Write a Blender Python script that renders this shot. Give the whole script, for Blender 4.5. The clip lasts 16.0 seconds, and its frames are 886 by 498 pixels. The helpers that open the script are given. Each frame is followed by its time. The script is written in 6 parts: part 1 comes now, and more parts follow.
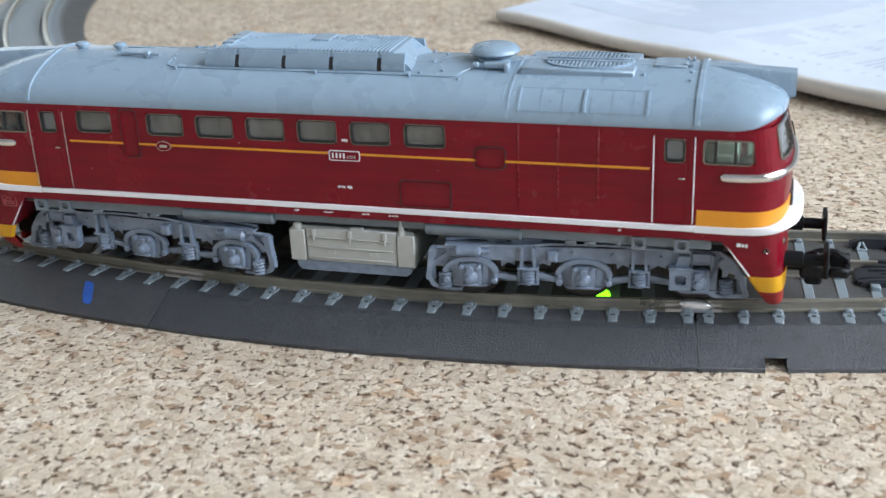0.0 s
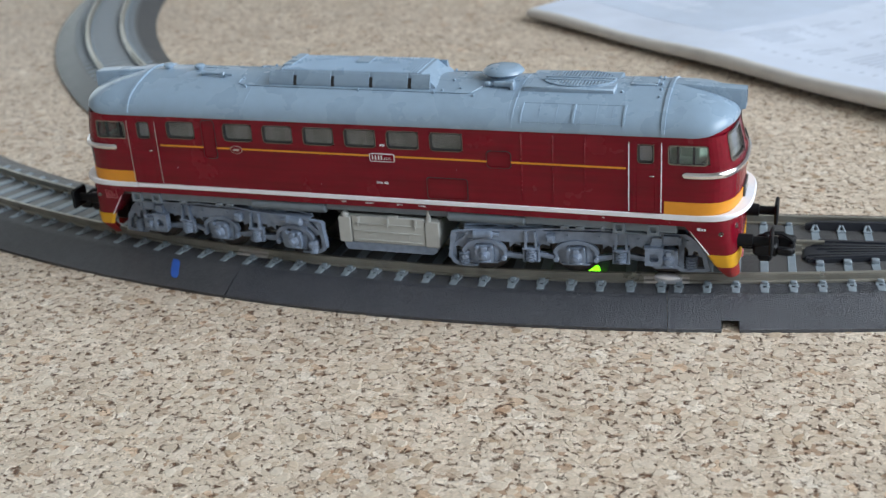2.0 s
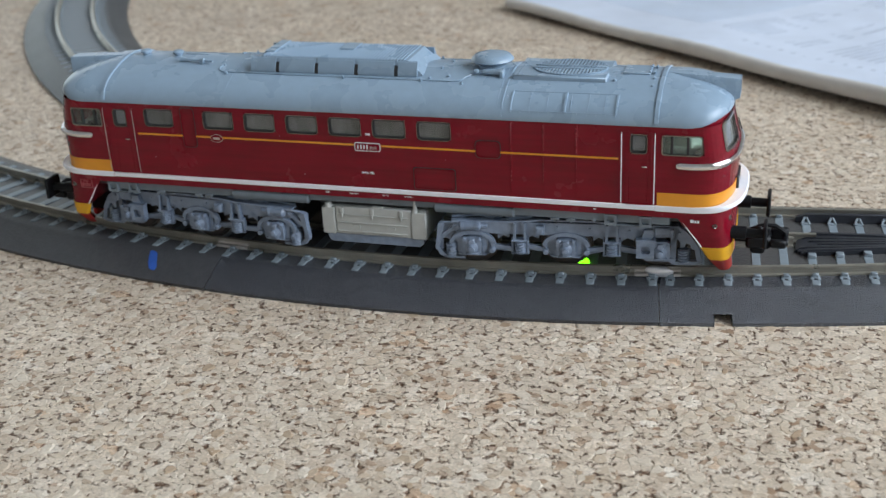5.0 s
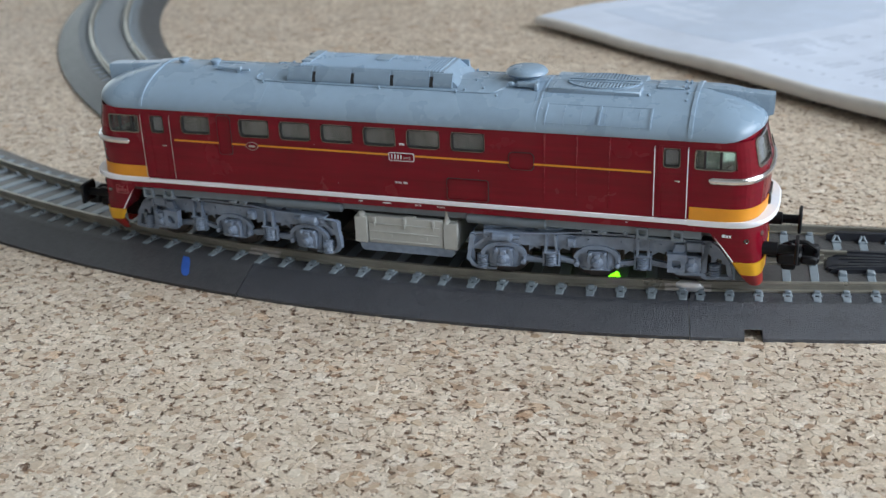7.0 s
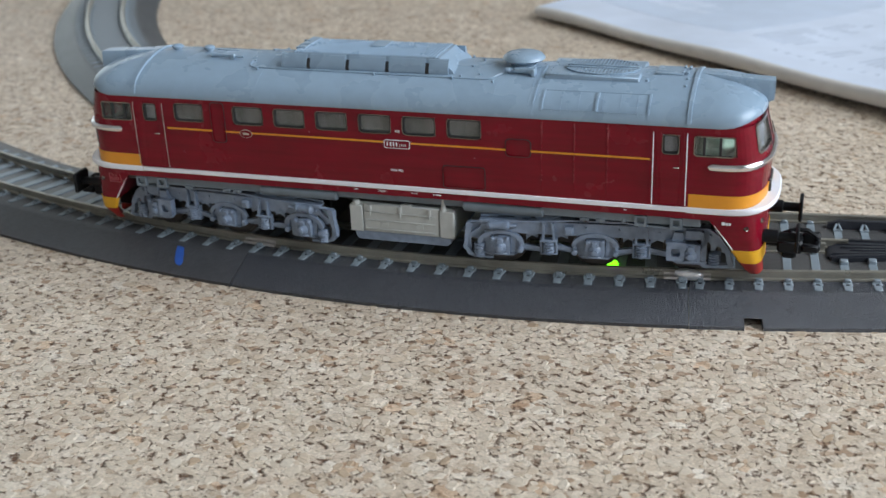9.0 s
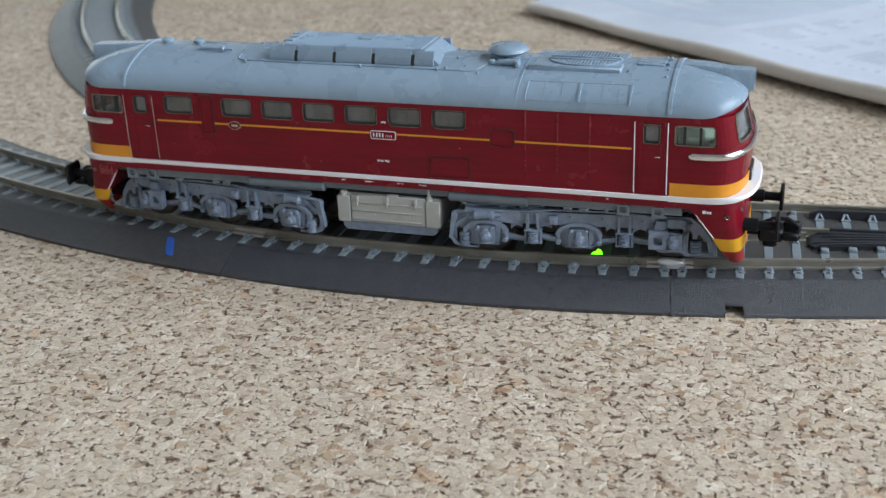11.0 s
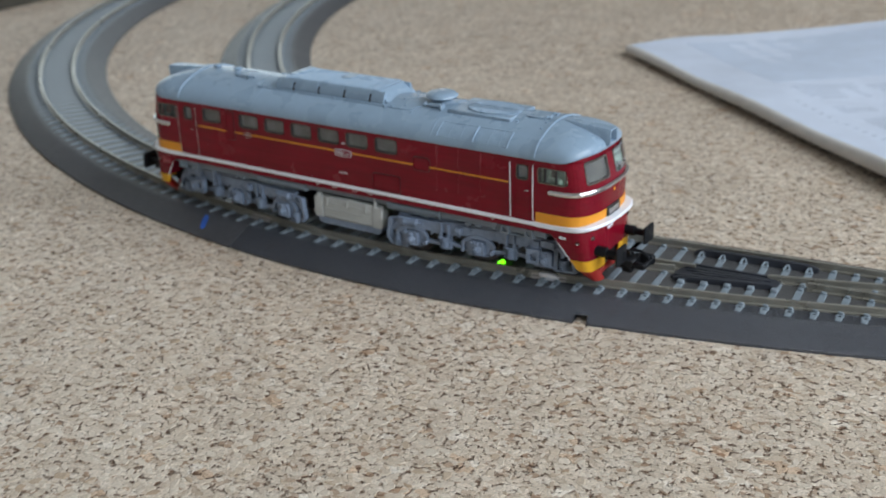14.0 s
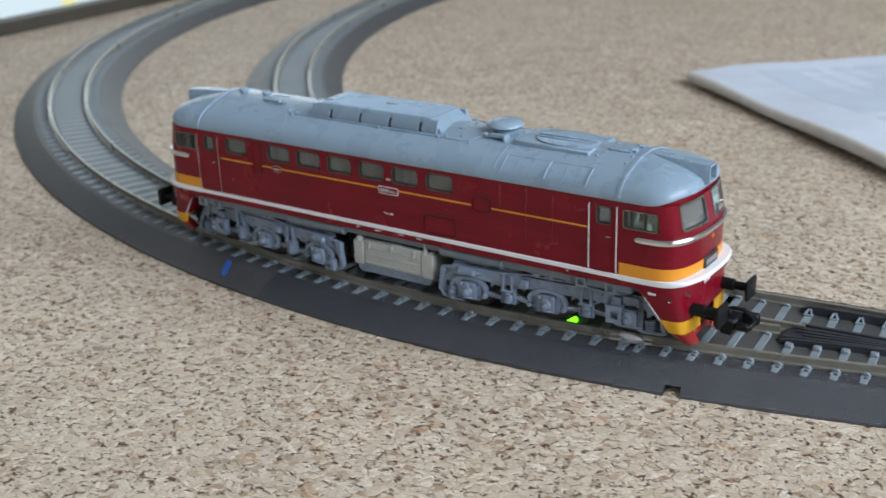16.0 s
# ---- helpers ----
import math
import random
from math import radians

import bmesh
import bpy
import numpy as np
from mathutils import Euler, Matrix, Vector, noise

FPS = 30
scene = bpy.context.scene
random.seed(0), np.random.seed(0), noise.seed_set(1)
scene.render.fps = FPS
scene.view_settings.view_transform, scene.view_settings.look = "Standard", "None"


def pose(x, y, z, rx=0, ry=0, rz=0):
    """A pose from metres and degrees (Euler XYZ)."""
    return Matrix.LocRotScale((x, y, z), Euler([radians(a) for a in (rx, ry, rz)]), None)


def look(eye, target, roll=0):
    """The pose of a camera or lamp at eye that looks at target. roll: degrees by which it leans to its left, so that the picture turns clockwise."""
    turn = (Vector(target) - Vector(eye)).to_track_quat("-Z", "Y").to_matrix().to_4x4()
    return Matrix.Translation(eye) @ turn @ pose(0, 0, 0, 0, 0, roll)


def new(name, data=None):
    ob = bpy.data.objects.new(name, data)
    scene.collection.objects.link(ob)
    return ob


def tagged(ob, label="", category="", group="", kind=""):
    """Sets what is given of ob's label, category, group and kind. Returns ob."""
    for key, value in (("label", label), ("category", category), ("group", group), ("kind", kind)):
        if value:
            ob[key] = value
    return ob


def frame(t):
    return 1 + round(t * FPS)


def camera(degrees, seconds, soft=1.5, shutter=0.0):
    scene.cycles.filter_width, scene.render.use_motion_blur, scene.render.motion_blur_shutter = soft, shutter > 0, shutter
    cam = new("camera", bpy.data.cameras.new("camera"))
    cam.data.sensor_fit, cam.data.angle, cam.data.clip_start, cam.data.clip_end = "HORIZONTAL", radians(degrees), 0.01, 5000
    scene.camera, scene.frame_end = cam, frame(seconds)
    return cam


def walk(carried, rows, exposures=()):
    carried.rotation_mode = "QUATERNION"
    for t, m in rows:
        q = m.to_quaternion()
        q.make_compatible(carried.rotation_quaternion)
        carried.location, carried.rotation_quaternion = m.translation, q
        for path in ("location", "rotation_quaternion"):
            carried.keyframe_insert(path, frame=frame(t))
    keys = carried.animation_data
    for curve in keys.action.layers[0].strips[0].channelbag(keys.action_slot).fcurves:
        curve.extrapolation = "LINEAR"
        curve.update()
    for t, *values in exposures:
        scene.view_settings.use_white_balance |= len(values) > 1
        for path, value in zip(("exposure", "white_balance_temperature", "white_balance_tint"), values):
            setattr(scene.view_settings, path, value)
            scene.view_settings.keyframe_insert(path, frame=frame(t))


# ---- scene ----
# Lengths below are in metres of the full-size railway; the model is 1:120 (TT gauge).
S = 1 / 120
RAIL = 0.722  # top of rail over the board
LIFT = 0.085  # bed and rails over the engine's own datum

# time, eye, target, roll
PATH = [
    (0, (7.531, -20.785, 10.108), (1.801, -1.300, 1.651), -2.51),
    (0.5, (8.048, -21.931, 10.748), (2.009, -2.629, 2.089), -2.53),
    (1, (8.661, -23.217, 11.394), (2.380, -4.043, 2.623), -2.67),
    (1.5, (9.196, -24.519, 12.048), (2.689, -5.426, 3.266), -2.87),
    (2, (9.600, -24.943, 12.289), (2.944, -5.956, 3.391), -3.87),
    (2.5, (9.322, -24.688, 12.124), (2.662, -5.711, 3.208), -3.65),
    (3, (8.872, -24.456, 11.916), (2.287, -5.584, 2.725), -3.08),
    (3.5, (9.010, -24.539, 11.937), (2.563, -5.642, 2.698), -3.14),
    (4, (9.183, -24.487, 11.973), (2.839, -5.484, 2.883), -3.71),
    (4.2, (8.975, -24.571, 12.085), (2.876, -5.497, 2.975), -3.20),
    (6.3, (9.041, -24.497, 11.936), (2.951, -5.336, 3.007), -2.89),
    (6.5, (9.030, -24.616, 11.991), (2.864, -5.462, 3.096), -2.94),
    (7, (8.807, -24.853, 11.935), (2.372, -5.701, 3.228), -2.37),
    (7.5, (8.809, -24.809, 11.857), (2.329, -5.642, 3.219), -2.42),
    (8, (8.805, -24.746, 11.797), (2.293, -5.580, 3.178), -2.47),
    (8.5, (8.729, -24.651, 11.713), (2.234, -5.516, 3.014), -2.26),
    (9, (8.830, -24.601, 11.659), (2.381, -5.486, 2.881), -2.45),
    (9.2, (8.959, -24.544, 11.588), (2.634, -5.417, 2.747), -2.43),
    (11.3, (9.421, -25.014, 11.566), (2.870, -5.920, 2.819), -2.66),
    (11.5, (9.857, -25.222, 11.840), (2.783, -6.289, 3.152), -2.85),
    (12, (14.197, -26.824, 12.670), (5.925, -8.000, 4.843), -4.00),
    (12.5, (17.099, -26.644, 12.890), (7.755, -8.167, 5.453), -5.34),
    (13, (18.055, -26.725, 13.203), (8.215, -8.528, 5.717), -2.19),
    (13.5, (19.349, -27.062, 13.652), (8.892, -9.467, 5.588), -1.68),
    (14, (20.486, -27.179, 14.045), (9.250, -10.282, 5.545), -1.95),
    (14.5, (20.998, -26.314, 13.811), (9.064, -9.915, 5.287), -2.57),
    (15, (18.574, -23.068, 12.301), (6.498, -6.708, 3.904), -3.10),
    (15.5, (18.062, -23.140, 12.459), (6.081, -6.549, 4.384), -2.64),
    (16, (17.020, -23.790, 12.673), (5.381, -6.894, 4.732), -1.93),
]


def sc(p):
    return Vector(p) * S


cam = camera(40.5, 16.0, 1.35, 0.5)
cam.data.dof.use_dof, cam.data.dof.focus_distance, cam.data.dof.aperture_fstop = True, 0.203, 38
EXPOSURE = [(0, 0.25), (1, 0.2), (1.5, 0.06), (2, -0.06), (3, -0.14), (9, -0.14), (11.5, -0.2), (13, -0.25), (14, -0.4), (15, -0.42), (15.5, -0.32), (16, -0.22)]
walk(cam, [(t, look(sc(e), sc(g), r)) for t, e, g, r in PATH], EXPOSURE)

# ---- light: a daylit room, one large window beyond the front of the engine ----
world = bpy.data.worlds.new("sky")
scene.world = world
world.use_nodes = True
wn = world.node_tree.nodes
sky = wn.new("ShaderNodeTexSky")
sky.sky_type, sky.sun_disc = "NISHITA", False
sky.sun_elevation, sky.sun_rotation = radians(40), radians(100)
world.node_tree.links.new(sky.outputs["Color"], wn["Background"].inputs["Color"])
wn["Background"].inputs["Strength"].default_value = 0.1


def window_lamp(name, m, w, h, watts, colour):
    d = bpy.data.lights.new(name, "AREA")
    d.shape, d.size, d.size_y, d.energy, d.color = "RECTANGLE", w, h, watts, colour
    ob = new(name, d)
    ob.matrix_world = m
    return ob


WX, WY, WZ = 1.33, -0.06, 0.8  # middle of the tall window, over the board
window_lamp("window_daylight", look((WX - 0.03, WY, WZ), (-0.2, 0.1, 0.0)), 1.47, 1.05, 39.5, (0.86, 0.945, 1.03))
WX2, WY2, WZ2 = -2.3, 2.2, 0.35  # balcony door
window_lamp("balcony_daylight", look((WX2 - 0.05, WY2, WZ2 + 0.05), (0.0, 0.2, 0.0)), 1.9, 1.8, 9.5, (0.88, 0.95, 1.02))


# ---- materials ----
def mat(name, base, rough=0.5, metal=0.0, spec=0.5):
    m = bpy.data.materials.new(name)
    m.use_nodes = True
    b = m.node_tree.nodes["Principled BSDF"]
    b.inputs["Base Color"].default_value = (*base, 1)
    b.inputs["Roughness"].default_value = rough
    b.inputs["Metallic"].default_value = metal
    b.inputs["Specular IOR Level"].default_value = spec
    return m


def grain(m, amount=0.12, scale=900, bump=0.1, bscale=2500, rough=0.1, dist=0.0001, stain=120, stretch=1.0):
    """Two scales of variation in colour, a little in gloss, and fine relief."""
    n, l = m.node_tree.nodes, m.node_tree.links
    b = n["Principled BSDF"]
    base = tuple(b.inputs["Base Color"].default_value)
    co = n.new("ShaderNodeTexCoord")
    fine, wide, rel = n.new("ShaderNodeTexNoise"), n.new("ShaderNodeTexNoise"), n.new("ShaderNodeTexNoise")
    for x, s in ((fine, scale), (wide, stain), (rel, bscale)):
        x.inputs["Scale"].default_value = s
        x.inputs["Detail"].default_value = 4
        l.new(co.outputs["Object"], x.inputs["Vector"])
    if stretch != 1.0:
        mp = n.new("ShaderNodeMapping")
        mp.inputs["Scale"].default_value = (stretch, 1, 1)
        l.new(co.outputs["Object"], mp.inputs["Vector"]), l.new(mp.outputs[0], fine.inputs["Vector"])
    add = n.new("ShaderNodeMath")
    add.operation = "ADD"
    l.new(fine.outputs["Fac"], add.inputs[0]), l.new(wide.outputs["Fac"], add.inputs[1])
    rng = n.new("ShaderNodeMapRange")
    rng.inputs["From Min"].default_value, rng.inputs["From Max"].default_value = 0.6, 1.4
    rng.inputs["To Min"].default_value, rng.inputs["To Max"].default_value = 1 - amount, 1 + amount
    l.new(add.outputs[0], rng.inputs["Value"])
    mul = n.new("ShaderNodeVectorMath")
    mul.operation = "SCALE"
    mul.inputs[0].default_value = base[:3]
    l.new(rng.outputs[0], mul.inputs["Scale"])
    l.new(mul.outputs[0], b.inputs["Base Color"])
    r0 = b.inputs["Roughness"].default_value
    rr = n.new("ShaderNodeMapRange")
    rr.inputs["To Min"].default_value, rr.inputs["To Max"].default_value = max(0.03, r0 - rough), min(1, r0 + rough)
    l.new(wide.outputs["Fac"], rr.inputs["Value"]), l.new(rr.outputs[0], b.inputs["Roughness"])
    bp = n.new("ShaderNodeBump")
    bp.inputs["Strength"].default_value, bp.inputs["Distance"].default_value = bump, dist
    l.new(rel.outputs["Fac"], bp.inputs["Height"]), l.new(bp.outputs[0], b.inputs["Normal"])
    return m


RED = grain(mat("red_enamel", (0.180, 0.0025, 0.013), 0.25, 0.0, 0.30), 0.24, 1500, 0.16, 1600, stretch=0.04)
REDW = grain(mat("worn_red_edges", (0.36, 0.07, 0.08), 0.5), 0.3, 900)
GREY = grain(mat("roof_grey_plastic", (0.262, 0.358, 0.462), 0.28), 0.08, 600, 0.08)
BOGIE = grain(mat("bogie_grey_plastic", (0.202, 0.255, 0.345), 0.30), 0.26, 900, 0.25, stain=220)
TANK = grain(mat("tank_light_grey", (0.45, 0.465, 0.45), 0.5), 0.08, 700, 0.08)
WHITE = grain(mat("white_paint", (0.83, 0.85, 0.91), 0.4), 0.05)
YELLOW = grain(mat("yellow_paint", (0.75, 0.30, 0.02), 0.42), 0.06)
LEMON = grain(mat("pilot_yellow_paint", (0.80, 0.42, 0.02), 0.42), 0.06)
PILOT = grain(mat("pilot_red_paint", (0.42, 0.025, 0.02), 0.42), 0.08)
CHROME = mat("chrome", (0.82, 0.82, 0.84), 0.16, 1.0)
SILVER = grain(mat("silver_trim", (0.56, 0.54, 0.53), 0.35, 0.85), 0.15)
SOLDER = grain(mat("dull_solder", (0.86, 0.86, 0.90), 0.30, 0.7), 0.12, 500, 0.4)
UNDER = grain(mat("underframe_grey", (0.155, 0.188, 0.222), 0.42), 0.2, 500, 0.15)
FROG = grain(mat("frog_black_plastic", (0.028, 0.031, 0.040), 0.42), 0.2, 700, 0.15)
RIM = grain(mat("worn_silver_window_rim", (0.23, 0.21, 0.20), 0.17, 0.85), 0.35, 600)
BLACK = grain(mat("black_plastic", (0.008, 0.009, 0.011), 0.45, 0.0, 0.2), 0.2, 700, 0.15)
DARK = grain(mat("dark_frame_metal", (0.035, 0.036, 0.038), 0.5, 0.3), 0.25, 500)
WHEEL = grain(mat("burnished_wheel_metal", (0.09, 0.08, 0.075), 0.38, 0.8), 0.2, 600)
RAILM = grain(mat("nickel_rail_brownish", (0.36, 0.345, 0.30), 0.30, 0.6), 0.2, 300, 0.1)
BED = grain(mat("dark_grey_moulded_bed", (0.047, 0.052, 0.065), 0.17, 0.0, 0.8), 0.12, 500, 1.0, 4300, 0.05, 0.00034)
# bed tops have greys of their own; BED_TOP is lighter than BED
BED_TOP = grain(mat("lighter_bed_top_grey", (0.083, 0.083, 0.084), 0.42), 0.2, 400, 0.5, 2500, 0.1, 0.0003)
BED_TOP_SMOOTH = grain(mat("smooth_bed_top_grey", (0.066, 0.068, 0.071), 0.32), 0.14, 300, 0.25, 1200, 0.08, 0.0002)
BED_SMOOTH = grain(mat("dark_grey_smooth_bed", (0.064, 0.066, 0.073), 0.42, 0.0, 0.45), 0.22, 700, 0.4, 2200, 0.08, 0.0003)
SLEEPER = grain(mat("light_grey_sleeper", (0.222, 0.268, 0.305), 0.42), 0.15, 500, 0.2)
TAPE = grain(mat("blue_tape", (0.03, 0.11, 0.45), 0.5), 0.15, 800, 0.2)
PAPER = grain(mat("white_printed_paper", (0.66, 0.725, 0.85), 0.6), 0.10, 90, 0.1, stain=9)
FIELD = grain(mat("pale_grey_print", (0.57, 0.645, 0.775), 0.6), 0.06, 60)
FOLD = grain(mat("cream_paper_fold", (0.70, 0.68, 0.66), 0.65), 0.08, 200)
INK = grain(mat("grey_ink", (0.47, 0.53, 0.64), 0.7), 0.15, 300)
WALLM = grain(mat("white_wall_paint", (0.75, 0.74, 0.72), 0.8), 0.04, 30, 0.1, 200)
FLOORM = grain(mat("brown_floor", (0.22, 0.14, 0.08), 0.5), 0.2, 8, 0.1, 60)
INNER = grain(mat("interior_grey_green", (0.42, 0.62, 0.47), 0.6), 0.15, 300)
BLIND = grain(mat("interior_beige_grey", (0.13, 0.13, 0.11), 0.6), 0.3, 150, 0.1, stain=60)

GLASS = mat("window_glass", (0.80, 0.82, 0.82), 0.08)
GLASS.node_tree.nodes["Principled BSDF"].inputs["Transmission Weight"].default_value = 0.93
GLASS.node_tree.nodes["Principled BSDF"].inputs["IOR"].default_value = 1.45

LED = mat("lit_green_led", (0.3, 0.9, 0.05), 0.4)
LED.node_tree.nodes["Principled BSDF"].inputs["Emission Color"].default_value = (0.16, 1.0, 0.008, 1)
LED.node_tree.nodes["Principled BSDF"].inputs["Emission Strength"].default_value = 3.2


def streaked_blind():
    """Dull interior seen through the engine-room panes: uneven upright streaks."""
    m = mat("interior_streaked_grey", (0.2, 0.2, 0.18), 0.6)
    n, l = m.node_tree.nodes, m.node_tree.links
    co, mp, no, rp = n.new("ShaderNodeTexCoord"), n.new("ShaderNodeMapping"), n.new("ShaderNodeTexNoise"), n.new("ShaderNodeValToRGB")
    mp.inputs["Scale"].default_value = (1, 1, 0.22)
    no.inputs["Scale"].default_value, no.inputs["Detail"].default_value = 420, 3
    els = rp.color_ramp.elements
    els[0].position, els[0].color = 0.34, (0.17, 0.165, 0.155, 1)
    els[1].position, els[1].color = 0.68, (0.46, 0.45, 0.43, 1)
    l.new(co.outputs["Object"], mp.inputs["Vector"]), l.new(mp.outputs[0], no.inputs["Vector"])
    l.new(no.outputs["Fac"], rp.inputs["Fac"]), l.new(rp.outputs[0], n["Principled BSDF"].inputs["Base Color"])
    return m


STREAK = streaked_blind()
# brightness of the reflection in the door panes, put into a panel's colour
PALE = grain(mat("pale_pane_reflection", (0.47, 0.51, 0.59), 0.5), 0.1, 300)


def chip_board():
    """Pressed wood chips of two sizes: warped cells, each with its own tone and height, dark gaps where chips part."""
    m = mat("pressed_chipboard", (0.5, 0.4, 0.3), 0.62)
    n, l = m.node_tree.nodes, m.node_tree.links
    b = n["Principled BSDF"]
    co = n.new("ShaderNodeTexCoord")

    def noise(scale, detail=2, src=None):
        x = n.new("ShaderNodeTexNoise")
        x.inputs["Scale"].default_value, x.inputs["Detail"].default_value = scale, detail
        l.new((src or co).outputs["Object" if src is None else 0], x.inputs["Vector"])
        return x

    def ranged(src, a0, a1, b0, b1):
        x = n.new("ShaderNodeMapRange")
        for k, v in zip(("From Min", "From Max", "To Min", "To Max"), (a0, a1, b0, b1)):
            x.inputs[k].default_value = v
        l.new(src, x.inputs["Value"])
        return x.outputs[0]

    def math_node(op, a, c):
        x = n.new("ShaderNodeMath")
        x.operation = op
        for k, v in enumerate((a, c)):
            if isinstance(v, (int, float)):
                x.inputs[k].default_value = v
            else:
                l.new(v, x.inputs[k])
        return x.outputs[0]

    def ramped(src, stops, step):
        x = n.new("ShaderNodeValToRGB")
        x.color_ramp.interpolation = step
        while len(x.color_ramp.elements) < len(stops):
            x.color_ramp.elements.new(0.5)
        for el, (p, c) in zip(x.color_ramp.elements, stops):
            el.position, el.color = p, (*c, 1)
        l.new(src, x.inputs["Fac"])
        return x.outputs[0]

    cells = []
    for scale, wscale, amp in ((330, 620, 0.0022), (760, 1300, 0.0010)):
        warp = noise(wscale, 3)
        off = n.new("ShaderNodeVectorMath")
        off.operation = "MULTIPLY_ADD"
        off.inputs[1].default_value = (amp, amp, 0)
        l.new(warp.outputs["Color"], off.inputs[0]), l.new(co.outputs["Object"], off.inputs[2])
        mp = n.new("ShaderNodeMapping")
        mp.inputs["Rotation"].default_value, mp.inputs["Scale"].default_value = (0, 0, scale * 0.01), (1, 1.25, 0.02)
        l.new(off.outputs[0], mp.inputs["Vector"])
        v, e = n.new("ShaderNodeTexVoronoi"), n.new("ShaderNodeTexVoronoi")
        e.feature = "DISTANCE_TO_EDGE"
        for x in (v, e):
            x.inputs["Scale"].default_value = scale
            l.new(mp.outputs[0], x.inputs["Vector"])
        sp = n.new("ShaderNodeSeparateColor")
        l.new(v.outputs["Color"], sp.inputs[0])
        # each chip lies at a slant of its own
        rel, half, dot = n.new("ShaderNodeVectorMath"), n.new("ShaderNodeVectorMath"), n.new("ShaderNodeVectorMath")
        rel.operation, half.operation, dot.operation = "SUBTRACT", "SUBTRACT", "DOT_PRODUCT"
        half.inputs[1].default_value = (0.5, 0.5, 0.5)
        l.new(mp.outputs[0], rel.inputs[0]), l.new(v.outputs["Position"], rel.inputs[1])
        l.new(v.outputs["Color"], half.inputs[0])
        l.new(rel.outputs[0], dot.inputs[0]), l.new(half.outputs[0], dot.inputs[1])
        cells.append((sp, e.outputs["Distance"], math_node("MULTIPLY", dot.outputs["Value"], scale)))
    big, small = cells
    tone = ramped(big[0].outputs[0], ((0.0, (0.662, 0.566, 0.458)), (0.2, (0.621, 0.527, 0.420)), (0.4, (0.697, 0.606, 0.502)), (0.58, (0.596, 0.497, 0.396)), (0.74, (0.657, 0.561, 0.454)), (0.93, (0.591, 0.443, 0.318)), (0.96, (0.717, 0.640, 0.545))), "CONSTANT")
    tone2 = ramped(small[0].outputs[1], ((0.0, (0.48, 0.35, 0.26)), (0.15, (0.78, 0.735, 0.69)), (0.6, (0.98, 0.97, 0.96)), (1.0, (1.15, 1.15, 1.14))), "LINEAR")
    mix = n.new("ShaderNodeMix")
    mix.data_type, mix.blend_type = "RGBA", "MULTIPLY"
    mix.inputs["Factor"].default_value = 0.9
    l.new(tone, mix.inputs["A"]), l.new(tone2, mix.inputs["B"])
    # the gaps open only here and there, wider in some places
    part_big = ranged(noise(560, 2).outputs["Fac"], 0.54, 0.655, 0.0, 1.0)
    part_small = ranged(noise(900, 2).outputs["Fac"], 0.585, 0.67, 0.0, 1.0)
    gap_big = math_node("MULTIPLY", ranged(big[1], 0.025, 0.17, 1.0, 0.0), part_big)
    gap_small = math_node("MULTIPLY", ranged(small[1], 0.02, 0.24, 1.0, 0.0), part_small)
    gap = math_node("MINIMUM", math_node("ADD", gap_big, gap_small), 1.0)
    mott = ranged(noise(1900, 4).outputs["Fac"], 0.3, 0.7, 0.80, 1.20)
    wide = ranged(noise(45, 2).outputs["Fac"], 0.3, 0.7, 0.93, 1.07)
    mottled = n.new("ShaderNodeVectorMath")
    mottled.operation = "SCALE"
    l.new(mix.outputs["Result"], mottled.inputs[0]), l.new(math_node("MULTIPLY", mott, wide), mottled.inputs["Scale"])
    fin = n.new("ShaderNodeMix")
    fin.data_type = "RGBA"
    fin.inputs["B"].default_value = (0.125, 0.062, 0.031, 1)
    l.new(mottled.outputs[0], fin.inputs["A"]), l.new(math_node("MULTIPLY", gap, 0.98), fin.inputs["Factor"])
    l.new(fin.outputs["Result"], b.inputs["Base Color"])
    height = math_node("ADD", math_node("MULTIPLY", big[0].outputs[2], 0.6), math_node("MULTIPLY", small[0].outputs[2], 0.4))
    height = math_node("ADD", height, math_node("ADD", math_node("MULTIPLY", big[2], 0.7), math_node("MULTIPLY", small[2], 0.3)))
    bp = n.new("ShaderNodeBump")
    bp.inputs["Strength"].default_value, bp.inputs["Distance"].default_value = 0.9, 0.0006
    l.new(math_node("SUBTRACT", height, math_node("MULTIPLY", gap, 0.7)), bp.inputs["Height"]), l.new(bp.outputs[0], b.inputs["Normal"])
    return m


BOARD = chip_board()


